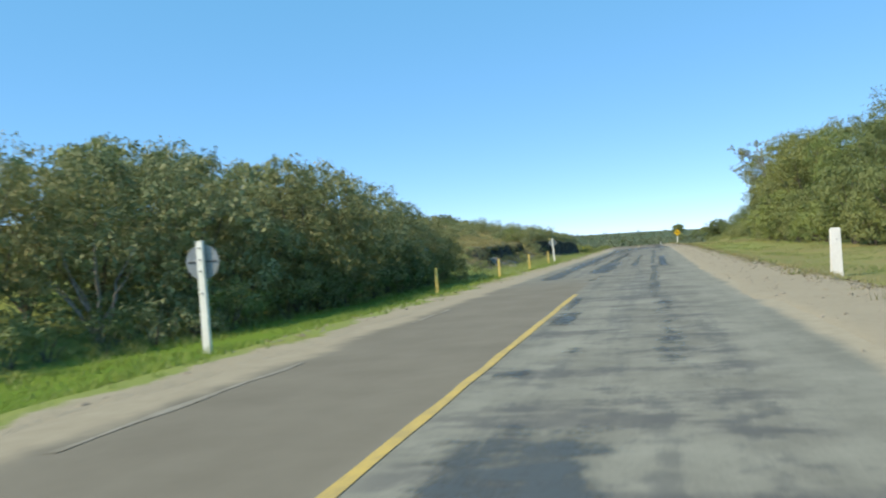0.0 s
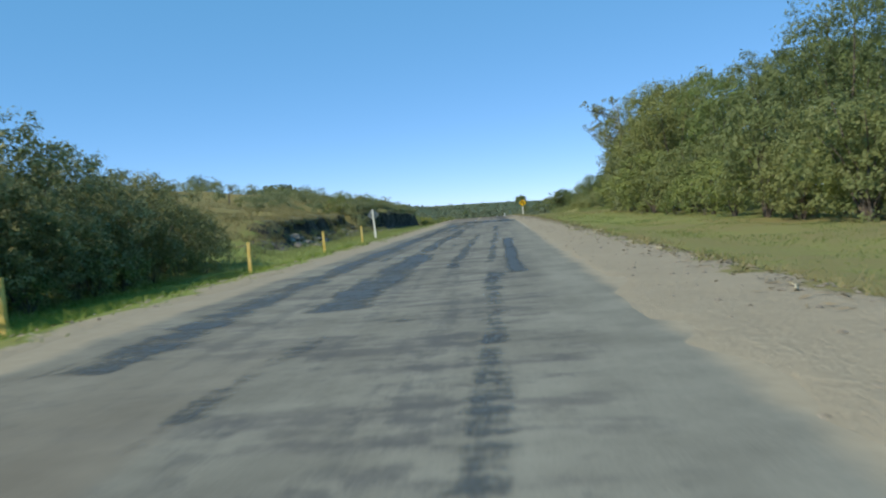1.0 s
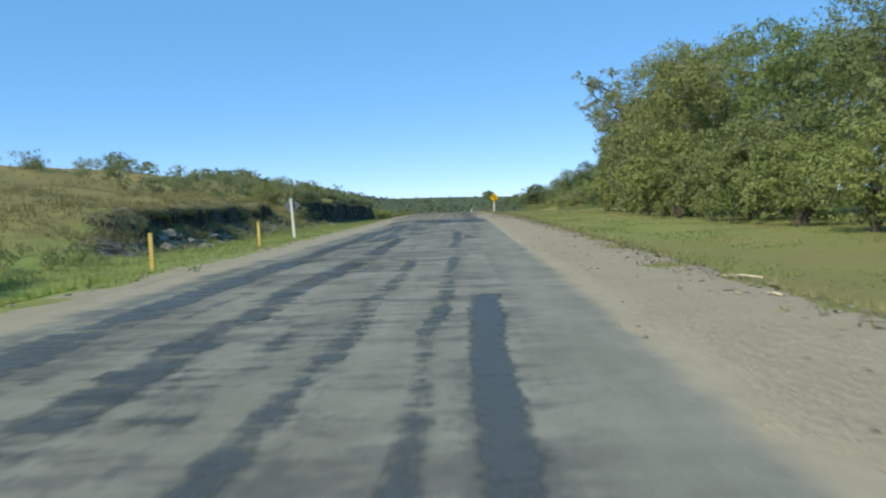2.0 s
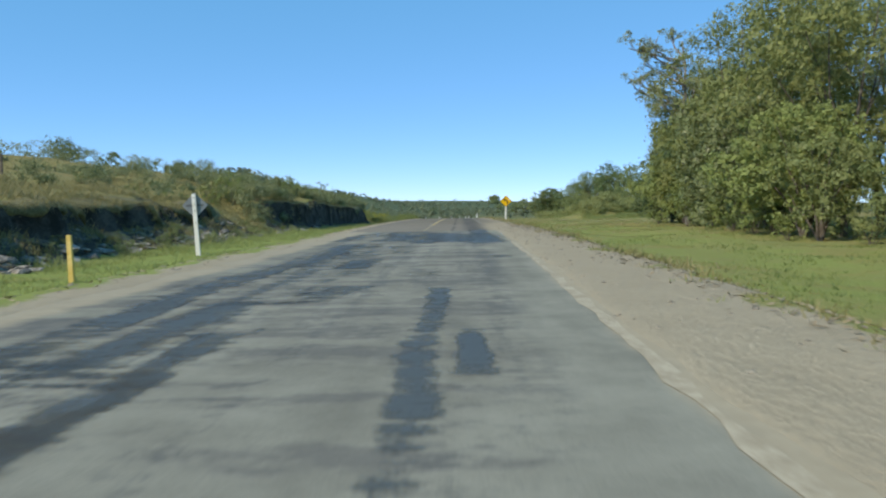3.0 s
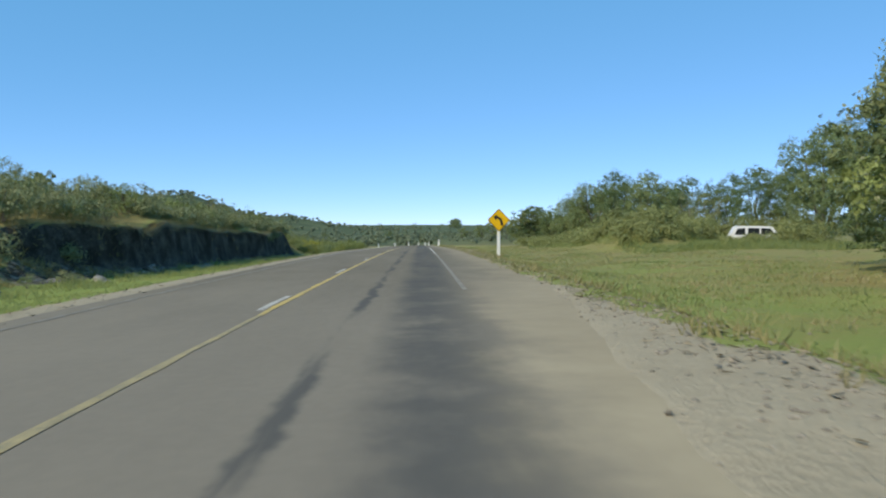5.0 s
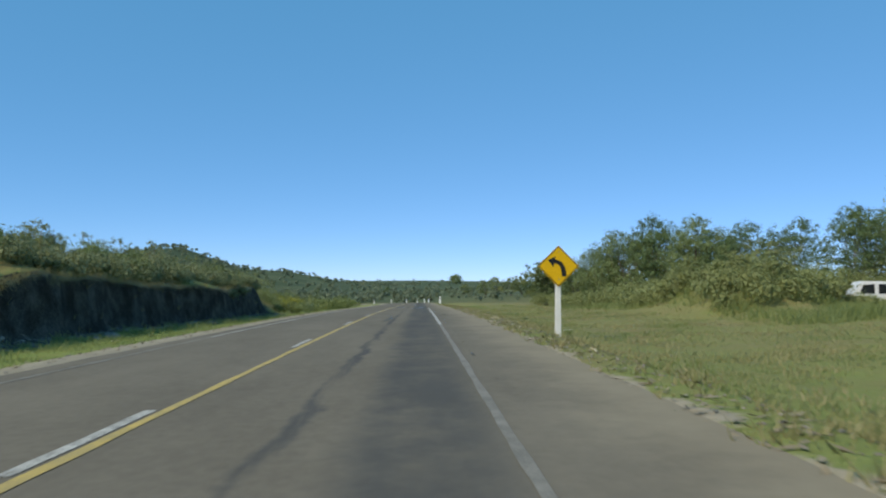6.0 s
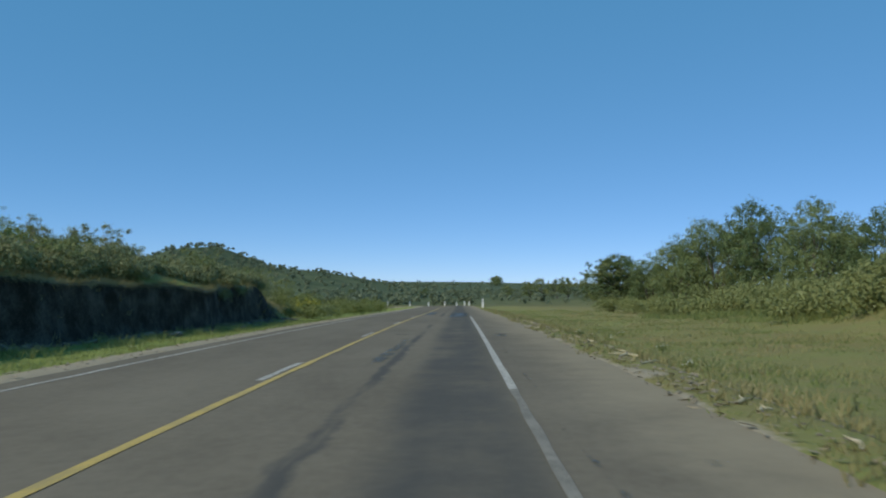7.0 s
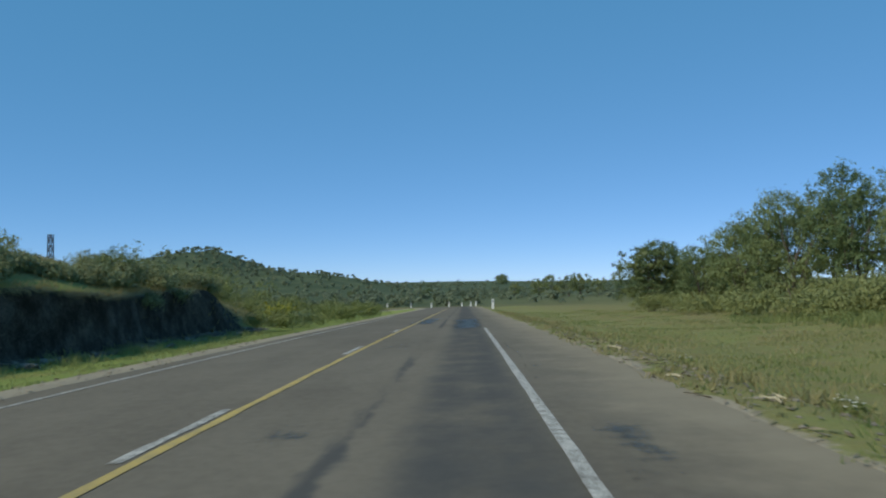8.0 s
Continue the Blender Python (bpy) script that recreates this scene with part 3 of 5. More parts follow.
def tar_material():
    """Poured bitumen that thins out raggedly towards its edge."""
    m, nt, bsdf = material("bitumen", 0.55, 0.0, 0.25)
    where = node(nt, "NewGeometry").outputs["Position"]
    cover = node(nt, "Attribute", {"attribute_name": "cover"}).outputs["Fac"]
    across = node(nt, "Mapping", Vector=where, Scale=(0.45, 2.1, 1.0)).outputs[0]
    ragged, fine = noise_tex(nt, 1.6, 6, 0.7, across), noise_tex(nt, 14, 5, 0.75, where)
    col = mix(nt, math_node(nt, "MULTIPLY_ADD", fine, 0.6, math_node(nt, "MULTIPLY", ragged, 0.4)), rgb(0.046, 0.055, 0.057), rgb(0.118, 0.13, 0.124))
    nt.links.new(col, bsdf.inputs["Base Color"])
    bump(nt, bsdf, fine, 0.4, 0.006)
    along = node(nt, "Mapping", Vector=where, Scale=(1.6, 0.25, 1.0)).outputs[0]
    streaks = noise_tex(nt, 1.4, 5, 0.65, along)
    k = math_node(nt, "MULTIPLY_ADD", ragged, 1.25, math_node(nt, "MULTIPLY_ADD", streaks, 1.0, math_node(nt, "MULTIPLY_ADD", fine, 0.45, math_node(nt, "MULTIPLY_ADD", cover, 0.75, -1.69))))
    clear = node(nt, "BsdfTransparent")
    both = node(nt, "MixShader", i0=math_node(nt, "MULTIPLY", ramp(nt, k, 0.02, 0.42), 0.84), i1=clear.outputs[0], i2=bsdf.outputs[0])
    nt.links.new(both.outputs[0], nt.nodes["Material Output"].inputs["Surface"])
    return m


TAR = tar_material()


def tar_patch(u0, u1, s0, s1, seed, body=1.0, road=None):
    """A thin, ragged bitumen patch poured over the old asphalt."""
    rows, cols = max(int((s1 - s0) / 0.35), 8), 7
    grow_u, grow_s = (u1 - u0) * 0.22, min((s1 - s0) * 0.15, 1.0)
    vs, cover = [], []
    for k in range(rows):
        for c in range(cols):
            f, g = k / (rows - 1), c / (cols - 1)
            s = s0 - grow_s + (s1 - s0 + 2 * grow_s) * f
            u = u0 - grow_u + (u1 - u0 + 2 * grow_u) * g + 0.05 * float(waves(s, 0.0, 7, seed))
            x, y = road_xy(u, s)
            vs.append((x, y, float(road_z(s)) + 0.0218 * u + 0.005))
            cover.append(body * min(1.0, min(g, 1 - g) * 2.6, min(f, 1 - f) * (s1 - s0) * 1.3))
    fs = [(k * cols + c, k * cols + c + 1, (k + 1) * cols + c + 1, (k + 1) * cols + c) for k in range(rows - 1) for c in range(cols - 1)]
    me = mesh_from("bitumen_patch", vs, fs, TAR)
    me.attributes.new("cover", "FLOAT", "POINT").data.foreach_set("value", np.array(cover, dtype=np.float32))
    return part("bitumen_patch", me, TAR, road or road_old, "dark ragged bitumen patch")


for n, (u0, u1, s0, s1, body) in enumerate((
        (-1.25, -0.15, 3.2, 5.6, 1), (-1.5, -1.05, 7.2, 8.8, 0.8), (-1.5, -1.05, 12.6, 15.4, 0.9), (0.1, 0.6, 8.5, 24, 0.6), (-0.9, -0.5, 9.0, 10.2, 0.7),
        (-1.55, -1.3, 14.5, 19.0, 0.7), (-0.7, -0.4, 15.0, 16.2, 0.8), (1.2, 1.8, 14.2, 14.8, 0.9), (0.15, 0.6, 25, 37, 0.68), (-1.1, -0.35, 31.0, 31.9, 1),
        (-1.85, -1.4, 26.4, 30.5, 0.7), (0.58, 1.0, 37.8, 54, 1.15), (-2.5, -1.3, 33, 46, 0.95), (-2.4, -1.6, 46, 62, 0.85), (-3.95, -3.0, 29.5, 62, 0.95),
        (-0.8, -0.4, 40, 62, 0.75), (0.08, 0.42, 41, 62, 0.75), (-0.6, 0.3, 37.2, 38.6, 0.75), (-3.0, -2.6, 44, 60, 0.6),
        (-0.06, 0.4, 66, 77, 0.95), (0.43, 0.8, 71.2, 73.6, 1.1), (-2.2, -1.5, 64, 73, 0.85), (-3.0, -2.0, 71.5, 76, 0.9), (-3.9, -3.0, 64, 82, 0.95), (-1.9, -0.85, 75.8, 78.4, 0.9),
        (-1.0, -0.6, 71.8, 72.7, 0.9), (-0.7, 0.2, 79.5, 81, 0.75), (0.5, 1.4, 80.5, 81.2, 0.7), (1.1, 1.72, 84.2, 85.9, 1.0), (-3.9, -2.6, 82.5, 92, 0.95), (-2.3, -1.3, 81.6, 84.8, 0.95),
        (-1.7, -0.9, 86.5, 88.2, 0.8), (-0.6, 0.5, 86.6, 87.4, 0.75), (-2.9, -1.0, 89.6, 91.0, 0.85), (0.2, 1.5, 88.8, 89.5, 0.7),
        (-2.4, 1.95, 93.4, 101.6, 1.0), (-1.55, -0.25, 92.6, 103.4, 0.9), (-3.1, -1.4, 94.5, 102.2, 1.0), (0.3, 2.0, 92.6, 99.6, 1.1), (0.55, 1.7, 99.0, 103, 1.05), (-4.6, -3.4, 95, 101.5, 0.8),
        (-0.4, 0.4, 92.6, 93.3, 0.9), (-5.0, 2.5, 105.3, 106.3, 1.05), (0.6, 1.65, 102.6, 107.0, 1.1), (-3.6, -1.2, 103.2, 105.6, 0.9), (2.1, 2.7, 95.3, 96.0, 0.8), (-4.3, -0.8, 76, 92, 0.62), (-4.2, -2.0, 62, 72, 0.6), (-2.6, -0.6, 48, 62, 0.55), (-4.6, -0.5, 98, 105.2, 0.7))):
    tar_patch(u0, u1, s0, s1, 300 + n, body)
for n, (u0, u1, s0, s1, body) in enumerate(((-2.0, -0.4, 204, 216, 0.9), (0.3, 1.9, 197, 212, 1.0), (-0.55, -0.2, 160.5, 168, 0.75), (-0.9, -0.3, 170, 171.5, 0.8), (-1.2, -0.2, 183, 186, 0.6), (2.0, 2.6, 168, 171, 0.6), (2.0, 2.4, 176, 178, 0.6), (2.0, 2.1, 138, 188, 0.5), (2.5, 3.0, 158, 159, 0.7), (2.7, 3.3, 151, 152.2, 0.6), (-0.9, 0.2, 150, 151, 0.6))):
    tar_patch(u0, u1, s0, s1, 360 + n, body, road_new)


# ---- signs and posts ----
FACE = Matrix.Rotation(radians(90), 4, "X")  # plates stand up and face along y


def plate(points, depth, y, mat_name="plate"):
    """A flat plate from an outline in x, z, standing at y."""
    bm = bmesh.new()
    f = bm.faces.new([bm.verts.new((x, y, z)) for x, z in points])
    out = bmesh.ops.extrude_face_region(bm, geom=[f])
    bmesh.ops.translate(bm, vec=(0, depth, 0), verts=[v for v in out["geom"] if isinstance(v, bmesh.types.BMVert)])
    bmesh.ops.recalc_face_normals(bm, faces=bm.faces[:])
    return bm


def diamond(r, round_off=0.05):
    pts = []
    for k in range(4):
        a = math.pi / 2 * k
        c = Vector((math.cos(a), math.sin(a))) * (r - round_off * 1.414)
        for j in range(5):
            b = a - math.pi / 4 + math.pi / 8 * j
            pts.append((c.x + round_off * math.cos(b), c.y + round_off * math.sin(b)))
    return pts


def post_shape(w, d, h, sink=0.25, top=0.0):
    """A squared wooden post with a bevelled, weathered top."""
    bm = box((w, d, h + sink), (0, 0, (h - sink) / 2), 0.008)
    for v in bm.verts:
        if v.co.z > h - 0.02:
            v.co.x *= 0.86
            v.co.y *= 0.86
            v.co.z += top * v.co.x / w
        else:
            v.co.x *= 1 + 0.04 * (1 - v.co.z / h)
    return bm


def back_sign(x, y, shape, lean):
    """A traffic sign for the other way, seen from behind, on a white post with bolt holes."""
    z = gz(x, y)
    sign = empty("road_sign", x, y, z)
    sign.matrix_world = pose(x, y, z, lean[1], lean[0], 4)
    part("post", post_shape(0.2, 0.13, 2.9, 0.3, 0.03), WHITE_POST, sign, "white painted wooden post")
    for k, hz in enumerate((2.72, 2.42, 2.12, 1.55)):
        part("bolt", disc(0.022, 0.02, Matrix.Translation((0.0, -0.071, hz)) @ FACE, 10), STEEL, sign, "dark bolt head")
    zc = 2.36
    if shape == "round":
        pts = [(0.46 * math.cos(a), zc + 0.46 * math.sin(a)) for a in np.linspace(0, 2 * math.pi, 40, endpoint=False)]
    else:
        pts = [(px, zc + pz) for px, pz in diamond(0.6)]
    part("plate", plate(pts, 0.006, 0.085), SHEET, sign, "grey back of the metal plate")
    part("bracket", box((0.8, 0.025, 0.04), (0, 0.075, zc), 0.004), STEEL, sign, "dark cross bar")
    shape_word = "round" if shape == "round" else "diamond-shaped"
    return tagged(sign, f"grey back of a {shape_word} road sign on a white post", "road sign", "signs for the other way")


back_sign(-11.95, 18.4, "round", (-1.2, 0))
back_sign(-12.05, 102.7, "diamond", (-3.6, 1.5))


def curve_sign(x, y):
    z = gz(x, y)
    sign = empty("warning_sign", x, y, z, 2)
    part("post", post_shape(0.17, 0.12, 1.75, 0.3), WHITE_POST, sign, "white painted wooden post")
    zc = 2.08
    face = part("plate", plate([(a, zc + b) for a, b in diamond(0.62)], 0.006, -0.08), SIGN_YELLOW, sign, "yellow diamond plate")
    outer, inner = diamond(0.6, 0.045), diamond(0.568, 0.035)
    bm = bmesh.new()
    vo = [bm.verts.new((a, -0.0845, zc + b)) for a, b in outer]
    vi = [bm.verts.new((a, -0.0845, zc + b)) for a, b in inner]
    for k in range(len(vo)):
        j = (k + 1) % len(vo)
        bm.faces.new((vo[k], vo[j], vi[j], vi[k]))
    part("border", bm, SIGN_BLACK, face, "black border")
    mid = [(0.165, -0.30), (0.160, -0.18), (0.135, -0.06), (0.085, 0.04), (0.015, 0.105), (-0.07, 0.135), (-0.13, 0.145)]
    left_side, right_side = [], []
    for k, (a, b) in enumerate(mid):
        p, q = mid[max(k - 1, 0)], mid[min(k + 1, len(mid) - 1)]
        d = Vector((q[0] - p[0], q[1] - p[1])).normalized() * (0.072 - 0.003 * k)
        left_side.append((a - d.y, b + d.x))
        right_side.append((a + d.y, b - d.x))
    bm = bmesh.new()
    for k in range(len(mid) - 1):
        quad = (left_side[k], right_side[k], right_side[k + 1], left_side[k + 1])
        bm.faces.new([bm.verts.new((a, -0.0845, zc + b)) for a, b in quad])
    bm.faces.new([bm.verts.new((a, -0.0849, zc + b)) for a, b in ((-0.085, 0.29), (-0.32, 0.18), (-0.15, -0.02), (-0.115, 0.14))])
    part("arrow", bm, SIGN_BLACK, face, "black arrow bending left")
    for hz in (zc + 0.42, zc - 0.38):
        part("bolt", disc(0.016, 0.012, Matrix.Translation((0.02, -0.086, hz)) @ FACE, 10), SHEET, face)
    part("back_batten", box((0.17, 0.05, 0.75), (0, -0.045, 1.95), 0.006), WHITE_POST, sign)
    return tagged(sign, "yellow diamond curve warning sign with black arrow on a white post", "road sign")


curve_sign(5.1, 150.4)

first_post = None
for px, py, tilt in ((-10.95, 38.3, 1.5), (-10.93, 55.9, 1.0), (-11.05, 72.3, 2.0), (-11.2, 88.7, 2.5)):
    if first_post is None:
        first_post = empty("marker_post", px, py, gz(px, py))
        part("post", post_shape(0.16, 0.12, 1.4, 0.3), YELLOW_POST, first_post)
        part("cap", box((0.15, 0.11, 0.03), (0, 0, 1.4), 0.006), YELLOW_POST, first_post)
        tagged(first_post, "faded yellow wooden marker post in the roadside grass", "marker post", "yellow posts along the verge")
        first_post.matrix_world = pose(px, py, gz(px, py), 0, -tilt, 0)
    else:
        copy_thing(first_post, pose(px, py, gz(px, py), 0, -tilt, 0))

white_post = empty("marker_post", 4.5, 25.5, gz(4.5, 25.5))
part("post", post_shape(0.31, 0.2, 1.40, 0.3, 0.05), WHITE_POST, white_post)
part("cap", box((0.25, 0.16, 0.03), (0.01, 0, 1.405), 0.008), WHITE_POST, white_post)
part("nail", disc(0.012, 0.012, Matrix.Translation((0.02, -0.104, 1.08)) @ FACE, 8), STEEL, white_post, "rusty nail")
tagged(white_post, "thick white painted marker post beside the gravel shoulder", "marker post", "white posts along the road")

fence_post = None
for px, py in ((-34.2, 125.0), (-38.8, 150.0), (-36.3, 137.0)):
    if fence_post is None:
        fence_post = empty("fence_post", px, py, gz(px, py))
        part("post", post_shape(0.16, 0.16, 1.5, 0.3), BARK, fence_post)
        part("wire_staple", box((0.18, 0.02, 0.02), (0, -0.085, 1.2), 0.003), STEEL, fence_post)
        tagged(fence_post, "weathered wooden fence post on the grassy hillside", "fence post", "fence posts on the hillside")
    else:
        copy_thing(fence_post, pose(px, py, gz(px, py), 2, 1, 20))

bend_post = None
for px, py in ((4.56, 265.0), (3.2, 318.0), (2.25, 328.0), (0.4, 338.5), (-2.6, 347.5), (-7.0, 355.5), (-12.3, 361.5), (-18.6, 365.5)):
    if bend_post is None:
        bend_post = empty("delineator_post", px, py, gz(px, py))
        part("post", post_shape(0.34, 0.2, 1.25, 0.3), WHITE_POST, bend_post)
        part("band", box((0.345, 0.205, 0.16), (0, 0, 0.95), 0.004), SHEET, bend_post, "grey band")
        tagged(bend_post, "white delineator post on the outside of the bend", "marker post", "white posts round the bend")
    else:
        copy_thing(bend_post, pose(px, py, gz(px, py) + 0.0, 0, 0, 0))


# ---- plants ----
def tube(path, radii, sides=7):
    vs, fs = [], []
    for k, (p, r) in enumerate(zip(path, radii)):
        a, b = Vector(path[max(k - 1, 0)]), Vector(path[min(k + 1, len(path) - 1)])
        d = (b - a).normalized()
        s = d.orthogonal().normalized()
        t = d.cross(s)
        for j in range(sides):
            w = 2 * math.pi * j / sides
            vs.append(tuple(Vector(p) + (s * math.cos(w) + t * math.sin(w)) * r))
    for k in range(len(path) - 1):
        for j in range(sides):
            i, n = k * sides + j, k * sides + (j + 1) % sides
            fs.append((i, n, n + sides, i + sides))
    return vs, fs


def limbs(rng, root, tips, r0):
    """A forked trunk: bent, tapered limbs from the root to each tip."""
    vs, fs = [], []
    for n, tip in enumerate(tips):
        root_v, tip_v = Vector(root), Vector(tip)
        span = (tip_v - root_v).length
        path, radii = [], []
        for k in range(7):
            f = k / 6
            p = root_v.lerp(tip_v, f)
            p.x, p.y = root_v.x + (tip_v.x - root_v.x) * f ** 1.5, root_v.y + (tip_v.y - root_v.y) * f ** 1.5
            wob = span * 0.04 * math.sin(f * math.pi)
            path.append((p.x + rng.uniform(-wob, wob), p.y + rng.uniform(-wob, wob), p.z))
            radii.append(r0 * (1 - 0.86 * f) * (1.0 if n == 0 else 0.72))
        a, b = tube(path, radii)
        fs += [tuple(i + len(vs) for i in f) for f in b]
        vs += a
    return vs, fs


def crown(rng, lobes, count, leaf, clump, droop=0.0, shell=0.55):
    """Small leaves over rounded clumps, the clumps over the shells of lobes (centre, radii). Returns vertices and faces."""
    weight = np.array([r[0] * r[1] + r[1] * r[2] + r[0] * r[2] for _, r in lobes])
    per = 30
    clumps = max(count // per, 1)
    which = rng.choice(len(lobes), clumps, p=weight / weight.sum())
    centre = np.array([c for c, _ in lobes])[which]
    radii = np.array([r for _, r in lobes])[which]
    d = rng.normal(size=(clumps, 3))
    d /= np.linalg.norm(d, axis=1)[:, None]
    d[:, 2] = np.where(d[:, 2] < -0.55, -d[:, 2] * 0.5, d[:, 2])
    reach = shell + (1 - shell) * rng.uniform(0, 1, (clumps, 1)) ** 0.5 + rng.normal(0, 0.06, (clumps, 1))
    mid = centre + d * radii * reach
    size_of = clump * rng.uniform(0.9, 2.1, (clumps, 1))
    way = rng.normal(size=(clumps * per, 3)) * 0.8 + np.repeat(d, per, 0) * 0.55 + (0, 0, 0.45)
    way /= np.linalg.norm(way, axis=1)[:, None]
    off = way * np.repeat(size_of, per, 0) * (0.55 + 0.5 * rng.uniform(0, 1, (clumps * per, 1)))
    off += rng.normal(0, 0.28, (clumps * per, 3)) * np.repeat(size_of, per, 0)
    off[:, 2] *= 0.75
    off[:, 2] -= droop * np.abs(off[:, 0] + off[:, 1]) * 1.3
    p = np.repeat(mid, per, 0) + off
    keep = p[:, 2] > 0.03
    p, way = p[keep], way[keep]
    n = len(p)
    out = way + rng.normal(0, 0.36, (n, 3))
    out /= np.linalg.norm(out, axis=1)[:, None]
    hang = rng.normal(size=(n, 3)) + (0, 0, -0.4 - 4 * droop)
    axis = hang - out * (hang * out).sum(1)[:, None]
    axis /= np.linalg.norm(axis, axis=1)[:, None] + 1e-9
    side = np.cross(out, axis)
    size = leaf * rng.uniform(0.6, 1.4, (n, 1))
    wide = 0.40 - 0.1 * min(droop * 3, 1)
    a, b = p - axis * size * 0.5, p + axis * size * 0.6
    verts = np.stack([b, a + side * size * wide, a - side * size * wide], 1).reshape(-1, 3)
    return verts, np.arange(3 * n).reshape(-1, 3)


def random_lobes(rng, height, width, low, n, flat=0.8, big=0.25):
    """Overlapping lobes that fill a crown from `low` to `height`."""
    out = []
    for k in range(n):
        f = (k + 0.5) / n
        z = low + (height - low) * (0.12 + 0.76 * f)
        reach = width * 0.5 * math.sin(math.pi * (0.22 + 0.66 * f)) * rng.uniform(0.5, 1.0)
        a = k * 2.4 + rng.uniform(-0.5, 0.5)
        r = (width * big) * rng.uniform(0.65, 1.35)
        out.append(((reach * math.cos(a), reach * math.sin(a), z), (r, r, min(r * flat, (height - low) * 0.4))))
    return out


def plant(name, seed, height, width, low, lobes_n, count, leaf, clump, mat, bark, r0, label, category, droop=0.0, flat=0.8, shell=0.7, big=0.25):
    rng = np.random.RandomState(seed)
    lobes = random_lobes(rng, height, width, low, lobes_n, flat, big)
    thing = empty(name, 0, 0, 0)
    tips = [tuple(np.array(c) + (0, 0, r[2] * 0.5)) for c, r in sorted(lobes, key=lambda q: -q[0][2])][: 7]
    vs, fs = limbs(rng, (0, 0, -0.4), tips, r0)
    part("trunk", mesh_from("trunk", vs, fs, bark, True), bark, thing)
    cv, cf = crown(rng, lobes, count, leaf, clump, droop, shell)
    part("crown", mesh_from("crown", cv.tolist(), cf.tolist(), mat), mat, thing)
    tagged(thing, label, category)
    return thing


RNG = np.random.RandomState(42)
USED = set()


def put(kinds, x, y, size, group="", sink=0.05):
    """A plant of one of the kinds on the ground at x, y."""
    src = kinds[RNG.randint(len(kinds))]
    m = pose(x, y, gz(x, y) - sink, RNG.uniform(-4, 4), RNG.uniform(-4, 4), RNG.uniform(0, 360))
    sx = size * RNG.uniform(0.92, 1.08)
    if src.name in USED:
        ob = copy_thing(src, m)
    else:
        USED.add(src.name)
        src.matrix_world = m
        ob = src
    ob.scale = (sx, size * RNG.uniform(0.92, 1.08), size)
    return tagged(ob, group=group)


def strew(kinds, count, u_range, s_range, size, group, gap=0.0, skip=None):
    done = []
    tries = 0
    while len(done) < count and tries < count * 30:
        tries += 1
        u, s = RNG.uniform(*u_range), RNG.uniform(*s_range)
        if skip and skip(u, s):
            continue
        x, y = road_xy(u, s)
        if gap and any((x - a) ** 2 + (y - b) ** 2 < gap * gap for a, b in done):
            continue
        done.append((x, y))
        put(kinds, x, y, RNG.uniform(*size), group)


round_tree = [plant("round_tree", 91, 10.5, 12.0, 0.1, 18, 6500, 0.9, 0.9, LEAF_GROVE, BARK, 0.3, "lone dark round tree on the far ridge", "tree", flat=0.9, big=0.32)]
hill_tree = [plant("hill_tree", 92, 4.4, 6.0, 0.3, 13, 6500, 0.26, 0.34, LEAF_DARK, BARK, 0.16, "dark rounded tree standing alone on the hilltop", "tree", flat=0.9, big=0.3)]
thick_near = [plant("thicket_tree", 5 + k, 6.6, 6.4, 0.1, 12, 15500, 0.165, 0.27, LEAF_GREY if k == 2 else LEAF_THORN, BARK, 0.09, "dense dark green thorny tree leafy down to the grass", "tree", shell=0.84, big=0.27) for k in (1, 2, 3)]
thicket = [plant("thicket_tree", k, 6.6, 6.4, 0.3, 12, 2700, 0.38, 0.34, LEAF_DARK, BARK, 0.1, "dense dark green thorny tree leafy down to the grass", "tree") for k in (1, 2, 3)]
tall = [plant("tall_tree", 10 + k, 12.5, 7.5, 0.8, 13, 17500, 0.24, 0.36, m, BARK, 0.14, lab, "tree", droop=0.25, flat=1.0, shell=0.8, big=0.25) for k, (m, lab) in enumerate(((LEAF_OLIVE, "tall olive green tree with loose drooping foliage and grey limbs"), (LEAF_DARK, "tall dark green tree with drooping foliage and grey limbs"), (LEAF_OLIVE, "tall olive green tree with loose drooping foliage and grey limbs"), (LEAF_MID, "tall fresh green tree with drooping foliage and grey limbs")))]
front_near = [plant("leafy_tree", 25 + k, 6.0, 5.2, 0.15, 12, 12500, 0.19, 0.24, LEAF_GLOSSY if k == 1 else LEAF_MID, BARK, 0.14, "bushy mid green tree with foliage down to the ground", "tree", shell=0.78, big=0.26) for k in (1, 2)]
# dark leaves on some, partly standing in for shade low in the tree row
front = [plant("leafy_tree", 20 + k, 6.0, 5.2, 0.2, 11, 8500, 0.21, 0.26, m, BARK, 0.14, lab, "tree", shell=0.76, big=0.27) for k, (m, lab) in enumerate(((LEAF_DARK, "bushy dark green tree with foliage down to the ground"), (LEAF_MID, "bushy mid green tree with foliage down to the ground"), (LEAF_DARK, "bushy dark green tree with foliage down to the ground")))]
grove = [plant("grove_tree", 30 + k, 9.8, 7.4, 1.6, 13, 13000, 0.22, 0.34, LEAF_GROVE, BARK, 0.17, "broad green tree with a short trunk under its crown", "tree", flat=0.9, big=0.24) for k in (1, 2)]
sparse = [plant("sparse_tree", 40 + k, 7.0, 5.0, 2.5, 9, 900, 0.28, 0.3, LEAF_GREY, PALE_BARK, 0.1, "thin airy grey-green tree with bare branches", "tree", flat=0.5) for k in (1, 2)]
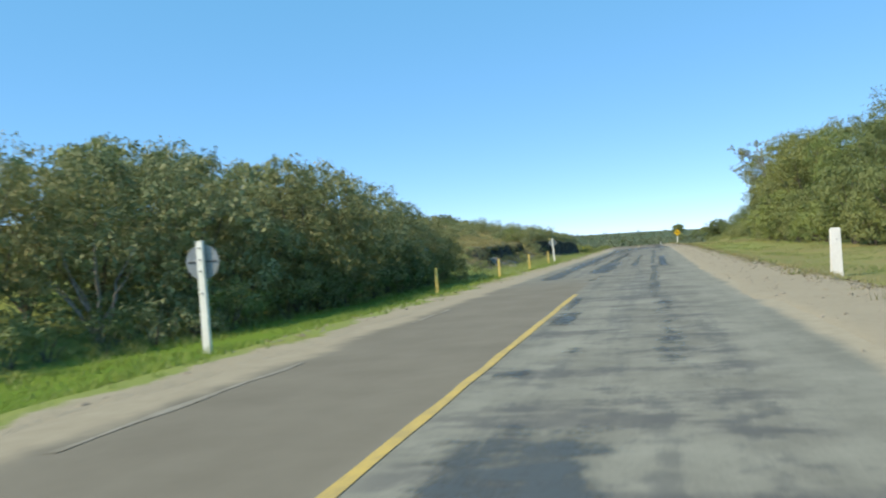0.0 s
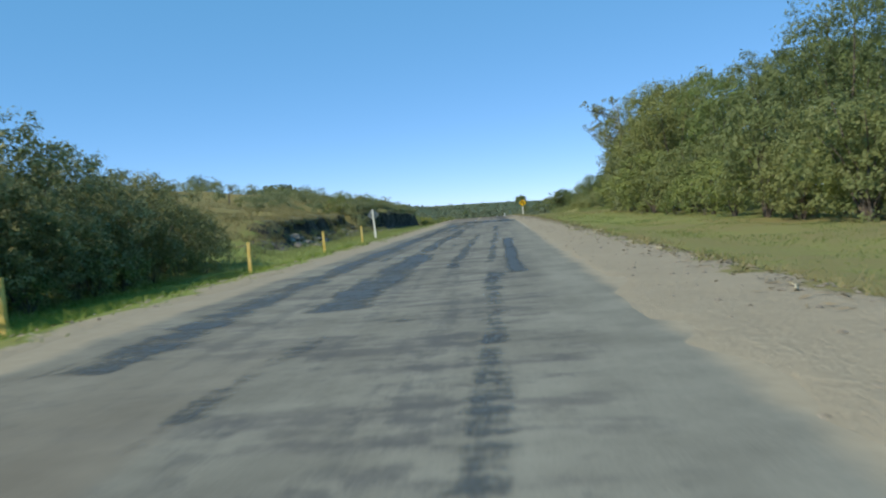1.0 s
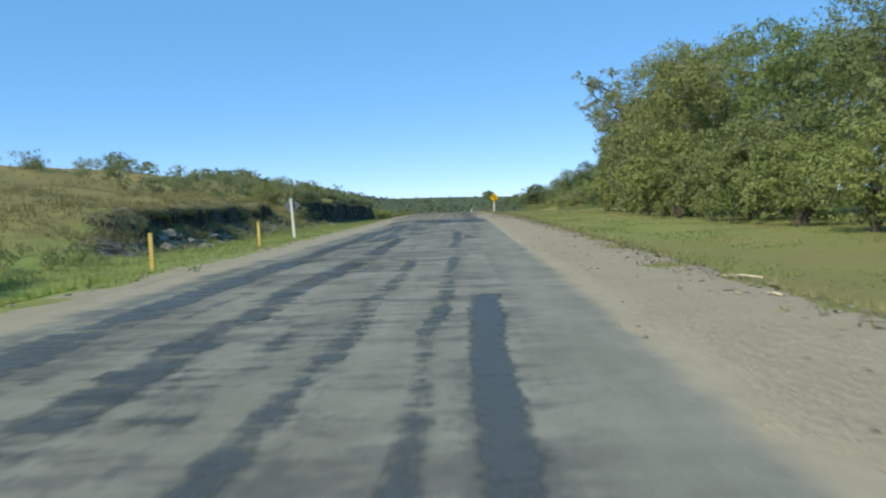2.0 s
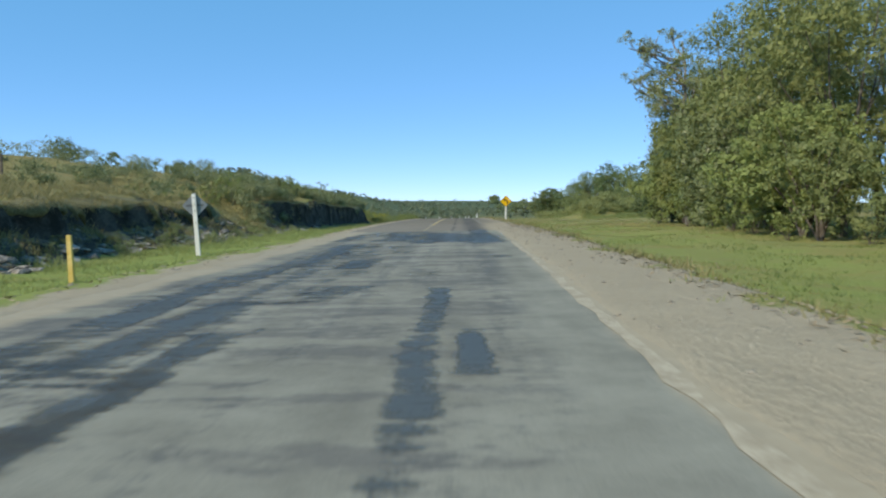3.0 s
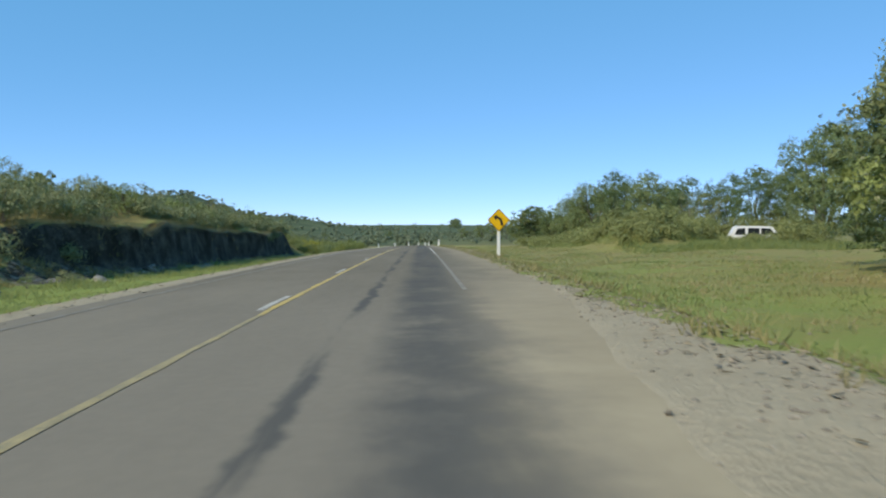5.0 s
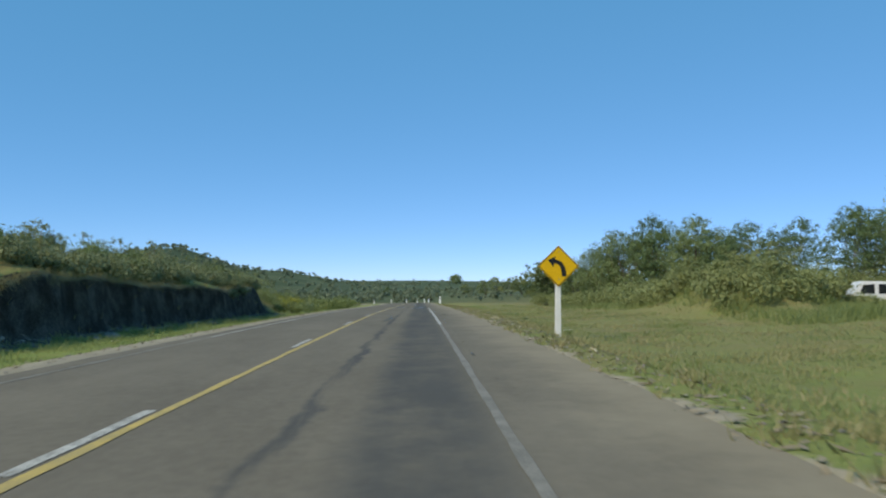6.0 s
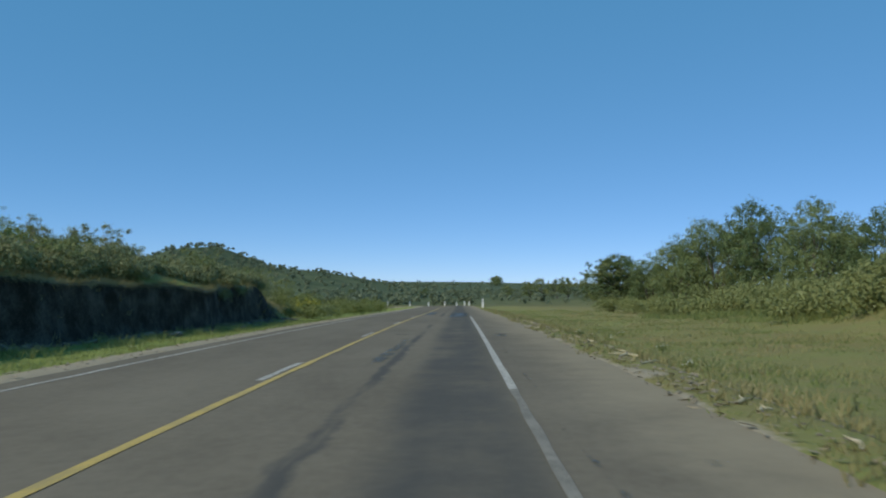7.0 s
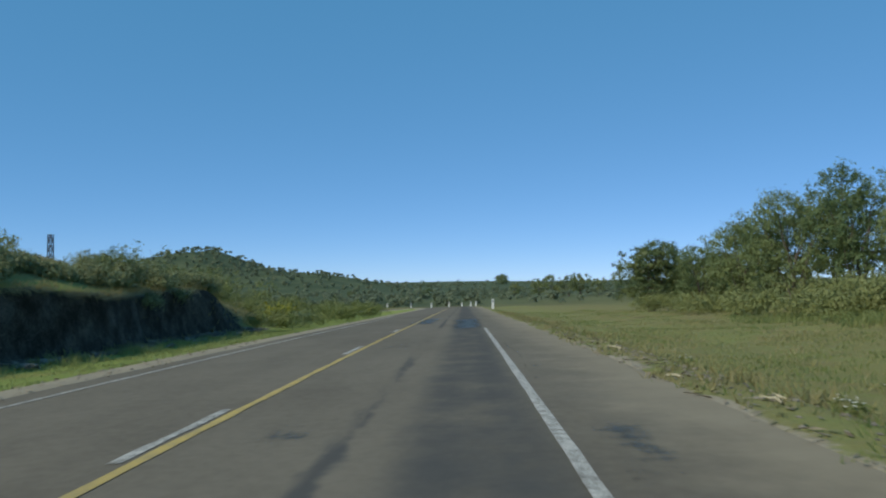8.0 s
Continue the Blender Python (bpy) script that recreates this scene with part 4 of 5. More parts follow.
bare_tree = [plant("bare_tree", 94, 3.6, 4.6, 1.5, 8, 260, 0.16, 0.3, LEAF_GREY, PALE_BARK, 0.11, "small half-bare tree with pale forking branches", "tree", flat=0.6)]


def half_dead_tree():
    """A tall pale trunk whose bare limbs fork into twigs with a few small tufts at their ends."""
    rng = np.random.RandomState(96)
    tree = empty("dead_tree", 0, 0, 0)
    vs, fs, tufts = [], [], []

    def branch(path, r0, r1):
        bv, bf = tube(path, list(np.linspace(r0, r1, len(path))), 6)
        fs.extend(tuple(i + len(vs) for i in f) for f in bf)
        vs.extend(bv)

    trunk = [(0, 0, -0.4), (0.1, 0.05, 3.0), (-0.1, 0.1, 6.0), (0.15, 0.0, 9.0), (0.3, -0.1, 11.5), (0.2, 0.1, 13.6)]
    branch(trunk, 0.24, 0.05)
    for k in range(15):
        z0 = 6.5 + 6.5 * k / 15
        f = min(max((z0 + 0.4) / 14.0, 0), 1)
        root = Vector((0.1, 0.0, z0))
        a = math.pi + rng.uniform(-1.5, 1.5) if k % 3 else rng.uniform(0, 6.28)
        reach, lift = rng.uniform(1.8, 5.0) * (1.25 - 0.5 * f), rng.uniform(1.0, 2.4)
        tip = root + Vector((reach * math.cos(a), reach * math.sin(a) * 0.7, lift))
        knee = root.lerp(tip, 0.5) + Vector((rng.uniform(-0.25, 0.25), rng.uniform(-0.25, 0.25), -0.15))
        branch([tuple(root), tuple(knee), tuple(tip)], 0.09, 0.03)
        for j in range(5):
            base = root.lerp(tip, rng.uniform(0.45, 1.0))
            end = base + Vector((rng.normal(0, 0.55) + 0.35 * math.cos(a), rng.normal(0, 0.5), rng.uniform(0.2, 1.1)))
            branch([tuple(base), tuple(end)], 0.028, 0.01)
            tufts.append((tuple(end), (0.42, 0.42, 0.3)))
            tufts.append((tuple(base.lerp(end, 0.5)), (0.3, 0.3, 0.22)))
    part("trunk", mesh_from("trunk", vs, fs, PALE_BARK, True), PALE_BARK, tree)
    cv, cf = crown(rng, tufts, 7800, 0.15, 0.17, 0.1, 0.4)
    part("crown", mesh_from("crown", cv.tolist(), cf.tolist(), LEAF_GREY), LEAF_GREY, tree)
    return tagged(tree, "half-dead tree with pale bare branches above the others", "tree", "trees beside the meadow")


bushes = [plant("bush", 50 + k, 2.2, 2.8, 0.05, 8, 980, 0.165, 0.25, m, BARK, 0.05, lab, "bush") for k, (m, lab) in enumerate(((LEAF_MID, "rounded mid green bush among dry grass"), (LEAF_OLIVE, "rounded olive green bush among dry grass"), (LEAF_GREY, "greyish green scrub bush among dry grass"), (LEAF_DARK, "dark green scrub bush among dry grass")))]

# thicket beside the start of the road
for tx, ty, size in ((-21, 17.5, 0.72), (-22.5, 22, 0.9), (-21, 26, 0.98), (-18.8, 29, 1.04), (-18.5, 33, 0.92), (-18, 37.5, 1.06), (-18.3, 42, 1.08), (-18, 46.5, 0.88), (-18.3, 50.5, 0.96), (-18, 54.5, 0.8), (-17.5, 58.5, 0.72), (-17.6, 62.3, 0.7), (-17.8, 66, 0.6), (-18.4, 69.3, 0.5), (-21, 66, 0.74), (-16.9, 56.5, 0.6), (-17.2, 40, 0.7), (-16.9, 48.5, 0.66), (-17.0, 35, 0.62)):
    put(thick_near, tx, ty, size, "thicket beside the road")
put(bare_tree, -19.2, 23.6, 1.0, "thicket beside the road")
for tx, ty, size in ((-23, 33, 1.06), (-23, 39, 1.1), (-23, 45, 1.1), (-23, 51, 1.02), (-22.5, 57, 0.9), (-22.5, 63, 0.74), (-26, 28, 1.05), (-27, 36, 1.16), (-27, 46, 1.16), (-27, 55, 1.02), (-30, 62, 0.85), (-31, 41, 1.2), (-33, 50, 1.15), (-27, 68, 0.6), (-24, 15, 0.7), (-29, 20, 0.85), (-33, 30, 1.05)):
    put(thicket, tx, ty, size, "thicket beside the road")
strew(bushes[3:] + bushes[:1], 28, (-16.8, -14.9), (26, 63), (0.5, 0.85), "bushes at the thicket's foot", 1.2)
strew(bushes[2:], 22, (-20.5, -15.6), (11, 27), (0.45, 0.8), "bushes at the thicket's foot", 1.2)
put(thick_near, -24.5, 18.5, 0.8, "thicket beside the road")
strew(bushes[2:], 16, (-21, -16.5), (64, 80), (0.25, 0.5), "low scrub below the thicket", 1.4)

# trees on the other side
for tx, ty, size in ((20, 67.5, 0.98), (24, 74, 0.9), (19.5, 80, 0.9), (26, 86, 1.08), (20, 92, 0.92), (25, 99, 1.08), (19, 105, 1.06), (24, 111, 1.18), (18.2, 114.5, 1.12), (19.6, 128.5, 0.98), (22, 121, 1.15), (23, 131, 0.95), (28, 60, 0.9), (27, 128, 1.05), (33, 95, 1.15), (33, 115, 1.15), (32, 78, 1.02)):
    put(tall, tx, ty, size, "trees beside the meadow")
for tx, ty, size in ((18.3, 130, 1.3), (20.5, 134, 1.5), (18.7, 135.4, 1.0), (16.6, 112, 1.2), (17.6, 121, 1.3)):
    put(front_near, tx, ty, size, "trees beside the meadow")
strew(front_near, 5, (16, 19), (106, 134), (0.65, 1.05), "trees beside the meadow", 3.0)
strew(front, 17, (14.5, 20), (54, 106), (0.65, 1.05), "trees beside the meadow", 2.8)
strew(bushes[:1] + bushes[3:], 16, (14, 17), (62, 132), (0.5, 0.8), "bushes under the trees", 2.0)

put(tall[:1], 18.4, 126, 1.02, "trees beside the meadow")
put(tall[1:2], 21.0, 134.5, 0.8, "trees beside the meadow")
half_dead_tree().matrix_world = pose(17.3, 125.6, gz(17.3, 125.6), 0, -4, 0)

def van_sightline(u, s):
    """Where growth is kept low so that the camera sees the parked van."""
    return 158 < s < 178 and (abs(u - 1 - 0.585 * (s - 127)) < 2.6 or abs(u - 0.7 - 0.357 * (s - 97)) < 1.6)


# meadow mound, grove behind it
put(front_near[:1], 19.3, 243, 1.12, "grove beyond the mound")
put(front[2:], 19.7, 243.6, 1.1, "grove beyond the mound")
for tx, ty, size in ((23.5, 244, 0.85), (25.5, 241, 0.9), (27.5, 240, 1.0)):
    put(front, tx, ty, size, "grove beyond the mound")
for tx, ty, size in ((22.5, 236, 0.62), (24.5, 231, 0.78), (27, 227, 0.98), (29.5, 222, 1.05), (32, 216, 0.96), (35, 211, 0.86), (31, 228, 1.0), (36, 220, 0.84), (36, 190, 0.78), (40, 184, 1.15), (44, 178, 1.2), (47, 172, 1.25), (51, 182, 1.2), (28, 234, 0.9), (41, 212, 0.88), (44, 200, 0.92), (39, 228, 0.88), (47, 190, 1.2)):
    put(grove, tx, ty, size, "grove beyond the mound")
put(sparse, 33.5, 201, 0.9, "grove beyond the mound")
put(sparse, 37, 206, 0.95, "grove beyond the mound")
strew(bushes[1:3], 18, (34, 44), (150, 178), (0.7, 1.1), "scrub on the mound", 1.6)

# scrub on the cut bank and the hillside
def mast_sightline(u, s):
    """Hillside strip along the camera's line to the mast, growth kept low there."""
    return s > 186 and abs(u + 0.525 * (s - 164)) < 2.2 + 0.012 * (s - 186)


strew(bushes, 70, (-27, -20.3), (146, 226), (0.4, 1.0), "scrub on the bank", 1.0, mast_sightline)
strew(bushes, 7, (-30, -22), (112, 150), (0.25, 0.55), "scrub on the bank", 1.6)
strew(bushes[2:], 30, (-18.6, -16.6), (100, 150), (0.2, 0.4), "scrub in the cut", 1.2)
strew(thicket, 9, (-75, -40), (205, 300), (0.45, 0.75), "trees on the hillside", 5, mast_sightline)
strew(sparse, 8, (-34, -23), (178, 214), (0.35, 0.52), "thin trees on the bank", 3.0, mast_sightline)
put(hill_tree, -63.0, 192.0, 0.8, "trees on the hillside")


def scrub_mass(name, label, mat, zones, seed, leaves=760, leaf=0.165, skip=None):
    """A mass of low crowns that nobody could count, over zones of (count, u range, s range, height range)."""
    rng = np.random.RandomState(seed)
    vs, fs, n = [], [], 0
    for count, (ua, ub), (sa, sb), (ha, hb) in zones:
        for _ in range(count):
            u, s = rng.uniform(ua, ub), rng.uniform(sa, sb)
            x, y = road_xy(u, s)
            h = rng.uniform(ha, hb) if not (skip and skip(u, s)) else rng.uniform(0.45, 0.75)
            w = h * rng.uniform(1.0, 1.6)
            lobes = [((rng.uniform(-0.3, 0.3) * w, rng.uniform(-0.3, 0.3) * w, h * rng.uniform(0.35, 0.65)), (w * 0.33, w * 0.33, h * 0.36)) for _ in range(5)]
            cv, cf = crown(rng, lobes, leaves, leaf, 0.3, 0.0, 0.66)
            vs.append(cv + (x, y, gz(x, y) - 0.1))
            fs.append(cf + n)
            n += len(cv)
    me = mesh_from(name, np.concatenate(vs).tolist(), np.concatenate(fs).tolist(), mat)
    return tagged(new(name, me), label, "scrub", kind="stuff")


scrub_mass("hillside_scrub", "mixed olive scrub spread over the hillside", LEAF_GREY, ((85, (-24.5, -19.4), (146, 227), (0.9, 1.9)), (30, (-40, -27), (140, 185), (1.4, 3.0)), (34, (-22.5, -19.5), (192, 230), (0.9, 1.7)), (24, (-40, -27), (185, 232), (0.9, 1.7)), (26, (-75, -38), (100, 190), (1.6, 3.2)), (30, (-75, -36), (190, 300), (1.6, 3.4)), (40, (-23.2, -19.6), (170, 200), (0.8, 1.5)), (34, (-23, -19.5), (194, 210), (0.6, 1.1))), 71, skip=mast_sightline)
scrub_mass("roadside_scrub", "olive green scrub crowding the verge before the bend", LEAF_OLIVE, ((80, (-30, -11.5), (226, 300), (1.3, 2.8)), (46, (-62, -22), (226, 300), (2.4, 4.6))), 72, skip=mast_sightline)
scrub_mass("mound_scrub", "dense soft olive scrub along the low mound", LEAF_SOFT, ((34, (15.5, 20), (164, 184), (0.8, 1.3)), (70, (17.0, 22), (164, 240), (1.3, 1.8)), (26, (22, 31), (186, 238), (2.0, 2.8)), (30, (22, 40), (183, 198), (1.6, 2.3)), (28, (29, 47), (184, 195), (2.7, 3.5)), (16, (40, 53), (166, 182), (2.2, 3.0)), (14, (24, 31), (166, 172.4), (0.75, 1.05)), (8, (28.2, 31), (165, 169.5), (1.5, 2.0)), (30, (18, 25), (168, 200), (1.6, 2.3))), 74, 760, 0.16, van_sightline)
scrub_mass("olive_scrub", "grey-green scrub among the dry grass behind the cut", LEAF_GREY, ((22, (-44, -24), (120, 200), (1.2, 2.4)), (24, (-40, -14), (222, 290), (1.2, 2.2))), 73, skip=mast_sightline)

# far woods: one mass of clumps
def far_woods():
    rng = np.random.RandomState(7)
    vs, fs, n = [], [], 0
    spots = []
    while len(spots) < 2100:
        y = 362 + 1000 * rng.uniform() ** 2.3
        x = rng.uniform(-0.62, 0.52) * (y - 60)
        u, s = road_uv(x, y)
        if rng.uniform() < 0.25:
            x, y = rng.normal(-180, 70), rng.normal(700, 70)
            u, s = road_uv(x, y)
        if abs(float(u)) < 14 or (x > 0 and y < 400 and rng.uniform() < 0.6):
            continue
        spots.append((x, y))
    for x, y in spots:
        near = y < 520
        h = rng.uniform(1.6, 4.4) if near else rng.uniform(1.5, 3.4)
        w = h * rng.uniform(1.1, 1.9)
        lobes = [((rng.uniform(-0.3, 0.3) * w, rng.uniform(-0.3, 0.3) * w, h * rng.uniform(0.4, 0.6)), (w * 0.35, w * 0.35, h * 0.4)) for _ in range(3)]
        cv, cf = crown(rng, lobes, 130 if near else 45, 0.55 if near else 1.15, 0.45 if near else 0.7)
        cv = cv + (x, y, gz(x, y) - 0.3)
        vs.append(cv)
        fs.append(cf + n)
        n += len(cv)
    me = mesh_from("woods", np.concatenate(vs).tolist(), np.concatenate(fs).tolist(), LEAF_FAR_HAZED)
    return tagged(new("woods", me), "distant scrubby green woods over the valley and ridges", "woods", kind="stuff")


far_woods()
blossom = [plant("blossoming_bush", 98, 2.0, 2.6, 0.05, 7, 520, 0.26, 0.24, LEAF_YELLOW, BARK, 0.05, "yellow-blossomed bush among the roadside scrub", "bush")]
put(blossom, -17.3, 242.0, 1.15)
for tx, ty, size in ((26, 430, 0.95), (31, 436, 1.1), (36, 432, 1.0), (41, 440, 1.15), (47, 438, 0.9), (19, 452, 0.75), (-12, 440, 0.6), (-40, 452, 0.55), (-78, 436, 0.6)):
    put(thicket, tx, ty, size, "trees in the valley")
lone = put(round_tree, 47, 1150, 1.0, "")
tagged(lone, "lone dark round tree on the far ridge", "tree")


# grass: tufts of blades
def grass(name, mat, label, count, u_range, s_range, height, seed, thin):
    rng = np.random.RandomState(seed)
    u, s = rng.uniform(*u_range, count), rng.uniform(*s_range, count)
    keep = thin(u, s, rng.uniform(0, 1, count))
    u, s = u[keep], s[keep]
    x, y = u - 1.05 * (1 - smooth(15, 105, s)), s
    z = ground_z(x, y)
    per = 5
    root = np.repeat(np.stack([x, y, z - 0.02], -1), per, 0) + rng.normal(0, 0.07, (len(x) * per, 3)) * (1, 1, 0)
    h = (height * rng.uniform(0.4, 1.2, len(root)) * np.repeat(0.6 + 0.5 * np.clip(waves(x, y, 6, seed), -1, 1), per))[:, None]
    lean = rng.normal(0, 0.5, (len(root), 3)) * (1, 1, 0)
    w = rng.normal(0, 1, (len(root), 3)) * (1, 1, 0)
    w = w / (np.linalg.norm(w, axis=1)[:, None] + 1e-9) * (0.012 + 0.02 * h)
    tip = root + h * (lean + (0, 0, 1))
    verts = np.stack([root - w, root + w, tip], 1).reshape(-1, 3)
    me = mesh_from(name, verts.tolist(), np.arange(len(verts)).reshape(-1, 3).tolist(), mat)
    return tagged(new(name, me), label, "grass", kind="stuff")


grass("verge_grass", FRESH_GRASS, "fresh green grass on the verge and in the ditch", 8500, (-17.5, -5.0), (4, 62), 0.22, 61, lambda u, s, r: r < smooth(5.1, 6.9, -u + 0.7 * ragged(u, s)))
grass("ditch_grass", GRASS, "olive green grass between the gravel and the cut bank", 20000, (-17.5, -5.2), (54, 235), 0.2, 66, lambda u, s, r: r < smooth(5.9, 8.0, -u + 0.7 * ragged(u, s)))
grass("meadow_grass", GRASS, "short green meadow grass with dry straw", 38000, (3.4, 24), (14, 250), 0.14, 62, lambda u, s, r: r < smooth(3.9, 5.0, u + ragged(u, s) + 0.6 * smooth(105, 130, s)) * (1 - 0.6 * smooth(9, 24, u)))
grass("meadow_weeds", DRY_GRASS, "scattered patches of dry brownish weeds in the meadow", 15000, (5.0, 20), (100, 225), 0.19, 67, lambda u, s, r: r < 0.9 * smooth(0.1, 0.7, waves(u, s, 5, 68)))
grass("tall_grass", MEADOW_GRASS, "long soft yellowish green grass in the roadside meadow", 16000, (4.7, 17), (118, 205), 0.2, 69, lambda u, s, r: r < 0.25 + 0.75 * smooth(-0.2, 0.6, waves(u, s, 7, 70)))
grass("cut_grass", DRY_GRASS, "rank brownish grass overhanging the cut bank", 12000, (-30, -17.8), (84, 160), 0.45, 75, lambda u, s, r: r < 1 - 0.6 * smooth(20, 30, -u))
grass("mound_grass", GRASS, "tall soft olive grass covering the low mound", 20000, (13.5, 36), (156, 206), 0.62, 78, lambda u, s, r: r < smooth(14, 17.5, u + waves(u, s, 6, 79)))
grass("hill_grass", DRY_GRASS, "tall dry beige grass over the hillside", 29000, (-60, -18.5), (70, 260), 0.5, 63, lambda u, s, r: r < smooth(17, 20, -u) * (1 - 0.6 * smooth(25, 60, -u)))
grass("edge_weeds", DRY_GRASS, "dry straw-coloured weeds along the edge of the shoulder", 6500, (3.5, 6.4), (14, 235), 0.24, 64, lambda u, s, r: r < 0.9 * smooth(4.1, 4.5, u + 0.55 * smooth(105, 130, s) + ragged(u, s)) * (1 - smooth(4.6, 6.4, u)))
grass("ditch_weeds", GRASS, "rank green weeds at the foot of the thicket and the bank", 6000, (-17.6, -13.5), (10, 230), 0.5, 65, lambda u, s, r: r < smooth(13.5, 16, -u))


def flowering_weed():
    """A low weed with small white flower heads."""
    rng = np.random.RandomState(5)
    weed = empty("flowering_weed", 0, 0, 0)
    cv, cf = crown(rng, [((0, 0, 0.12), (0.22, 0.2, 0.14))], 220, 0.07, 0.07)
    part("leaves", mesh_from("leaves", cv.tolist(), cf.tolist(), LEAF_OLIVE), LEAF_OLIVE, weed)
    for k in range(9):
        a, r = rng.uniform(0, 6.28), rng.uniform(0.03, 0.24)
        x, y, z = r * math.cos(a), r * math.sin(a), rng.uniform(0.2, 0.34)
        part("flower", disc(rng.uniform(0.018, 0.03), 0.012, Matrix.Translation((x, y, z)), 8), PETAL, weed, "white flower head")
        vs, fs = tube([(x * 0.5, y * 0.5, 0.0), (x, y, z)], [0.004, 0.003], 4)
        part("stalk", mesh_from("stalk", vs, fs, LEAF_OLIVE), LEAF_OLIVE, weed)
    return tagged(weed, "low weed with small white flowers at the shoulder edge", "weed", "flowering weeds")


PETAL = mottled("white_petals", (0.6, 0.6, 0.5), (0.8, 0.8, 0.72), 9, 0.7, 0, 0.1, 0.002)
weed = flowering_weed()
R4 = np.random.RandomState(29)
for k, (wu, ws) in enumerate(((4.9, 171.5), (5.15, 172.3), (5.3, 171.2), (6.9, 174.5), (5.6, 169.6), (5.0, 178.0), (6.2, 166.0), (5.3, 160.5), (-12.5, 163.0), (-13.2, 170.0), (-12.2, 178.0), (5.7, 152.0))):
    x, y = road_xy(wu, ws)
    m = pose(x, y, gz(x, y), 0, 0, R4.uniform(0, 360))
    if k == 0:
        weed.matrix_world = m
        weed.scale = (0.65, 0.65, 0.65)
    else:
        copy_thing(weed, m)


# ---- parked van half hidden in the scrub ----
VAN_WHITE = mottled("van_white_paint", (0.66, 0.66, 0.64), (0.76, 0.76, 0.74), 2, 0.35, 0, 0.03, 0.001)
GLASS_DARK = mottled("dark_glass", (0.015, 0.018, 0.02), (0.03, 0.033, 0.035), 2, 0.08, 0, 0.0, 0.001)
RUBBER = mottled("rubber", (0.015, 0.015, 0.015), (0.03, 0.03, 0.03), 8, 0.85, 0, 0.2, 0.003)


def parked_van(x, y, rz):
    z = gz(x, y)
    van = empty("parked_van", x, y, z, rz)
    side = [(-2.1, 0.35), (-2.15, 0.95), (-1.75, 1.68), (-1.55, 1.78), (1.1, 1.76), (1.3, 1.68), (1.75, 1.1), (2.1, 0.95), (2.15, 0.4)]
    bm = plate(side, 1.6, -0.8)
    bmesh.ops.bevel(bm, geom=bm.edges[:], offset=0.05, segments=2, affect="EDGES")
    body = part("body", bm, VAN_WHITE, van, "white painted body")
    for pts in ([(-1.82, 1.02), (-1.58, 1.55), (-0.95, 1.6), (-0.95, 1.02)], [(-0.72, 1.02), (-0.72, 1.6), (0.2, 1.6), (0.2, 1.02)], [(0.34, 1.02), (0.34, 1.6), (1.08, 1.56), (1.5, 1.05)]):
        part("side_window", plate(pts, 0.02, -0.815), GLASS_DARK, body, "dark side window")
    for wx in (-1.3, 1.3):
        wheel = part("wheel", disc(0.31, 0.2, Matrix.Translation((wx, -0.75, 0.31)) @ FACE, 20, 0.03), RUBBER, van)
        part("hub", disc(0.17, 0.02, Matrix.Translation((wx, -0.862, 0.31)) @ FACE, 14), SHEET, wheel)
        wheel = part("wheel", disc(0.31, 0.2, Matrix.Translation((wx, 0.75, 0.31)) @ FACE, 20, 0.03), RUBBER, van)
    part("rear_lamp", box((0.03, 0.14, 0.3), (-2.13, -0.68, 0.85), 0.01), SIGN_YELLOW, body, "orange lamp")
    return tagged(van, "white parked van half hidden behind roadside scrub", "van")


parked_van(29.7, 175.2, -12)


# ---- lattice mast on the far hillside ----
def lattice_mast(x, y, top_z):
    z = gz(x, y)
    h = top_z - z
    mast = empty("lattice_mast", x, y, z)
    w0, w1 = 1.5, 1.1
    corners = ((-1, -1), (1, -1), (1, 1), (-1, 1))
    for cx, cy in corners:
        vs, fs = tube([(cx * w0 / 2, cy * w0 / 2, -0.3), (cx * w1 / 2, cy * w1 / 2, h)], [0.17, 0.15], 6)
        part("leg", mesh_from("leg", vs, fs, STEEL), STEEL, mast)
    n = 8
    for k in range(n):
        for j in range(4):
            (ax, ay), (bx, by) = corners[j], corners[(j + 1) % 4]
            f0, f1 = k / n, (k + 1) / n
            a, b = w0 + (w1 - w0) * f0, w0 + (w1 - w0) * f1
            vs, fs = tube([(ax * a / 2, ay * a / 2, h * f0), (bx * b / 2, by * b / 2, h * f1)], [0.1, 0.1], 5)
            part("brace", mesh_from("brace", vs, fs, STEEL), STEEL, mast)
    part("top_plate", box((1.4, 1.4, 0.15), (0, 0, h), 0.02), STEEL, mast)
    return tagged(mast, "dark steel lattice mast standing above the hillside trees", "mast")


lattice_mast(-121.8, 397.0, 16.2)


# ---- turf hanging over the lip of the cut bank ----
def lip_of(s):
    """Across from the road, the edge of the turf at the places s along it, and its height there."""
    x = -19.0 - 1.05 * (1 - smooth(15, 105, s))
    foot, lip, cut, steep = bank_lines(x, s, s)
    edge = -(foot + lip + 0.6)
    shift = -1.05 * (1 - smooth(15, 105, s))
    return edge + shift, ground_z(edge + shift, s)


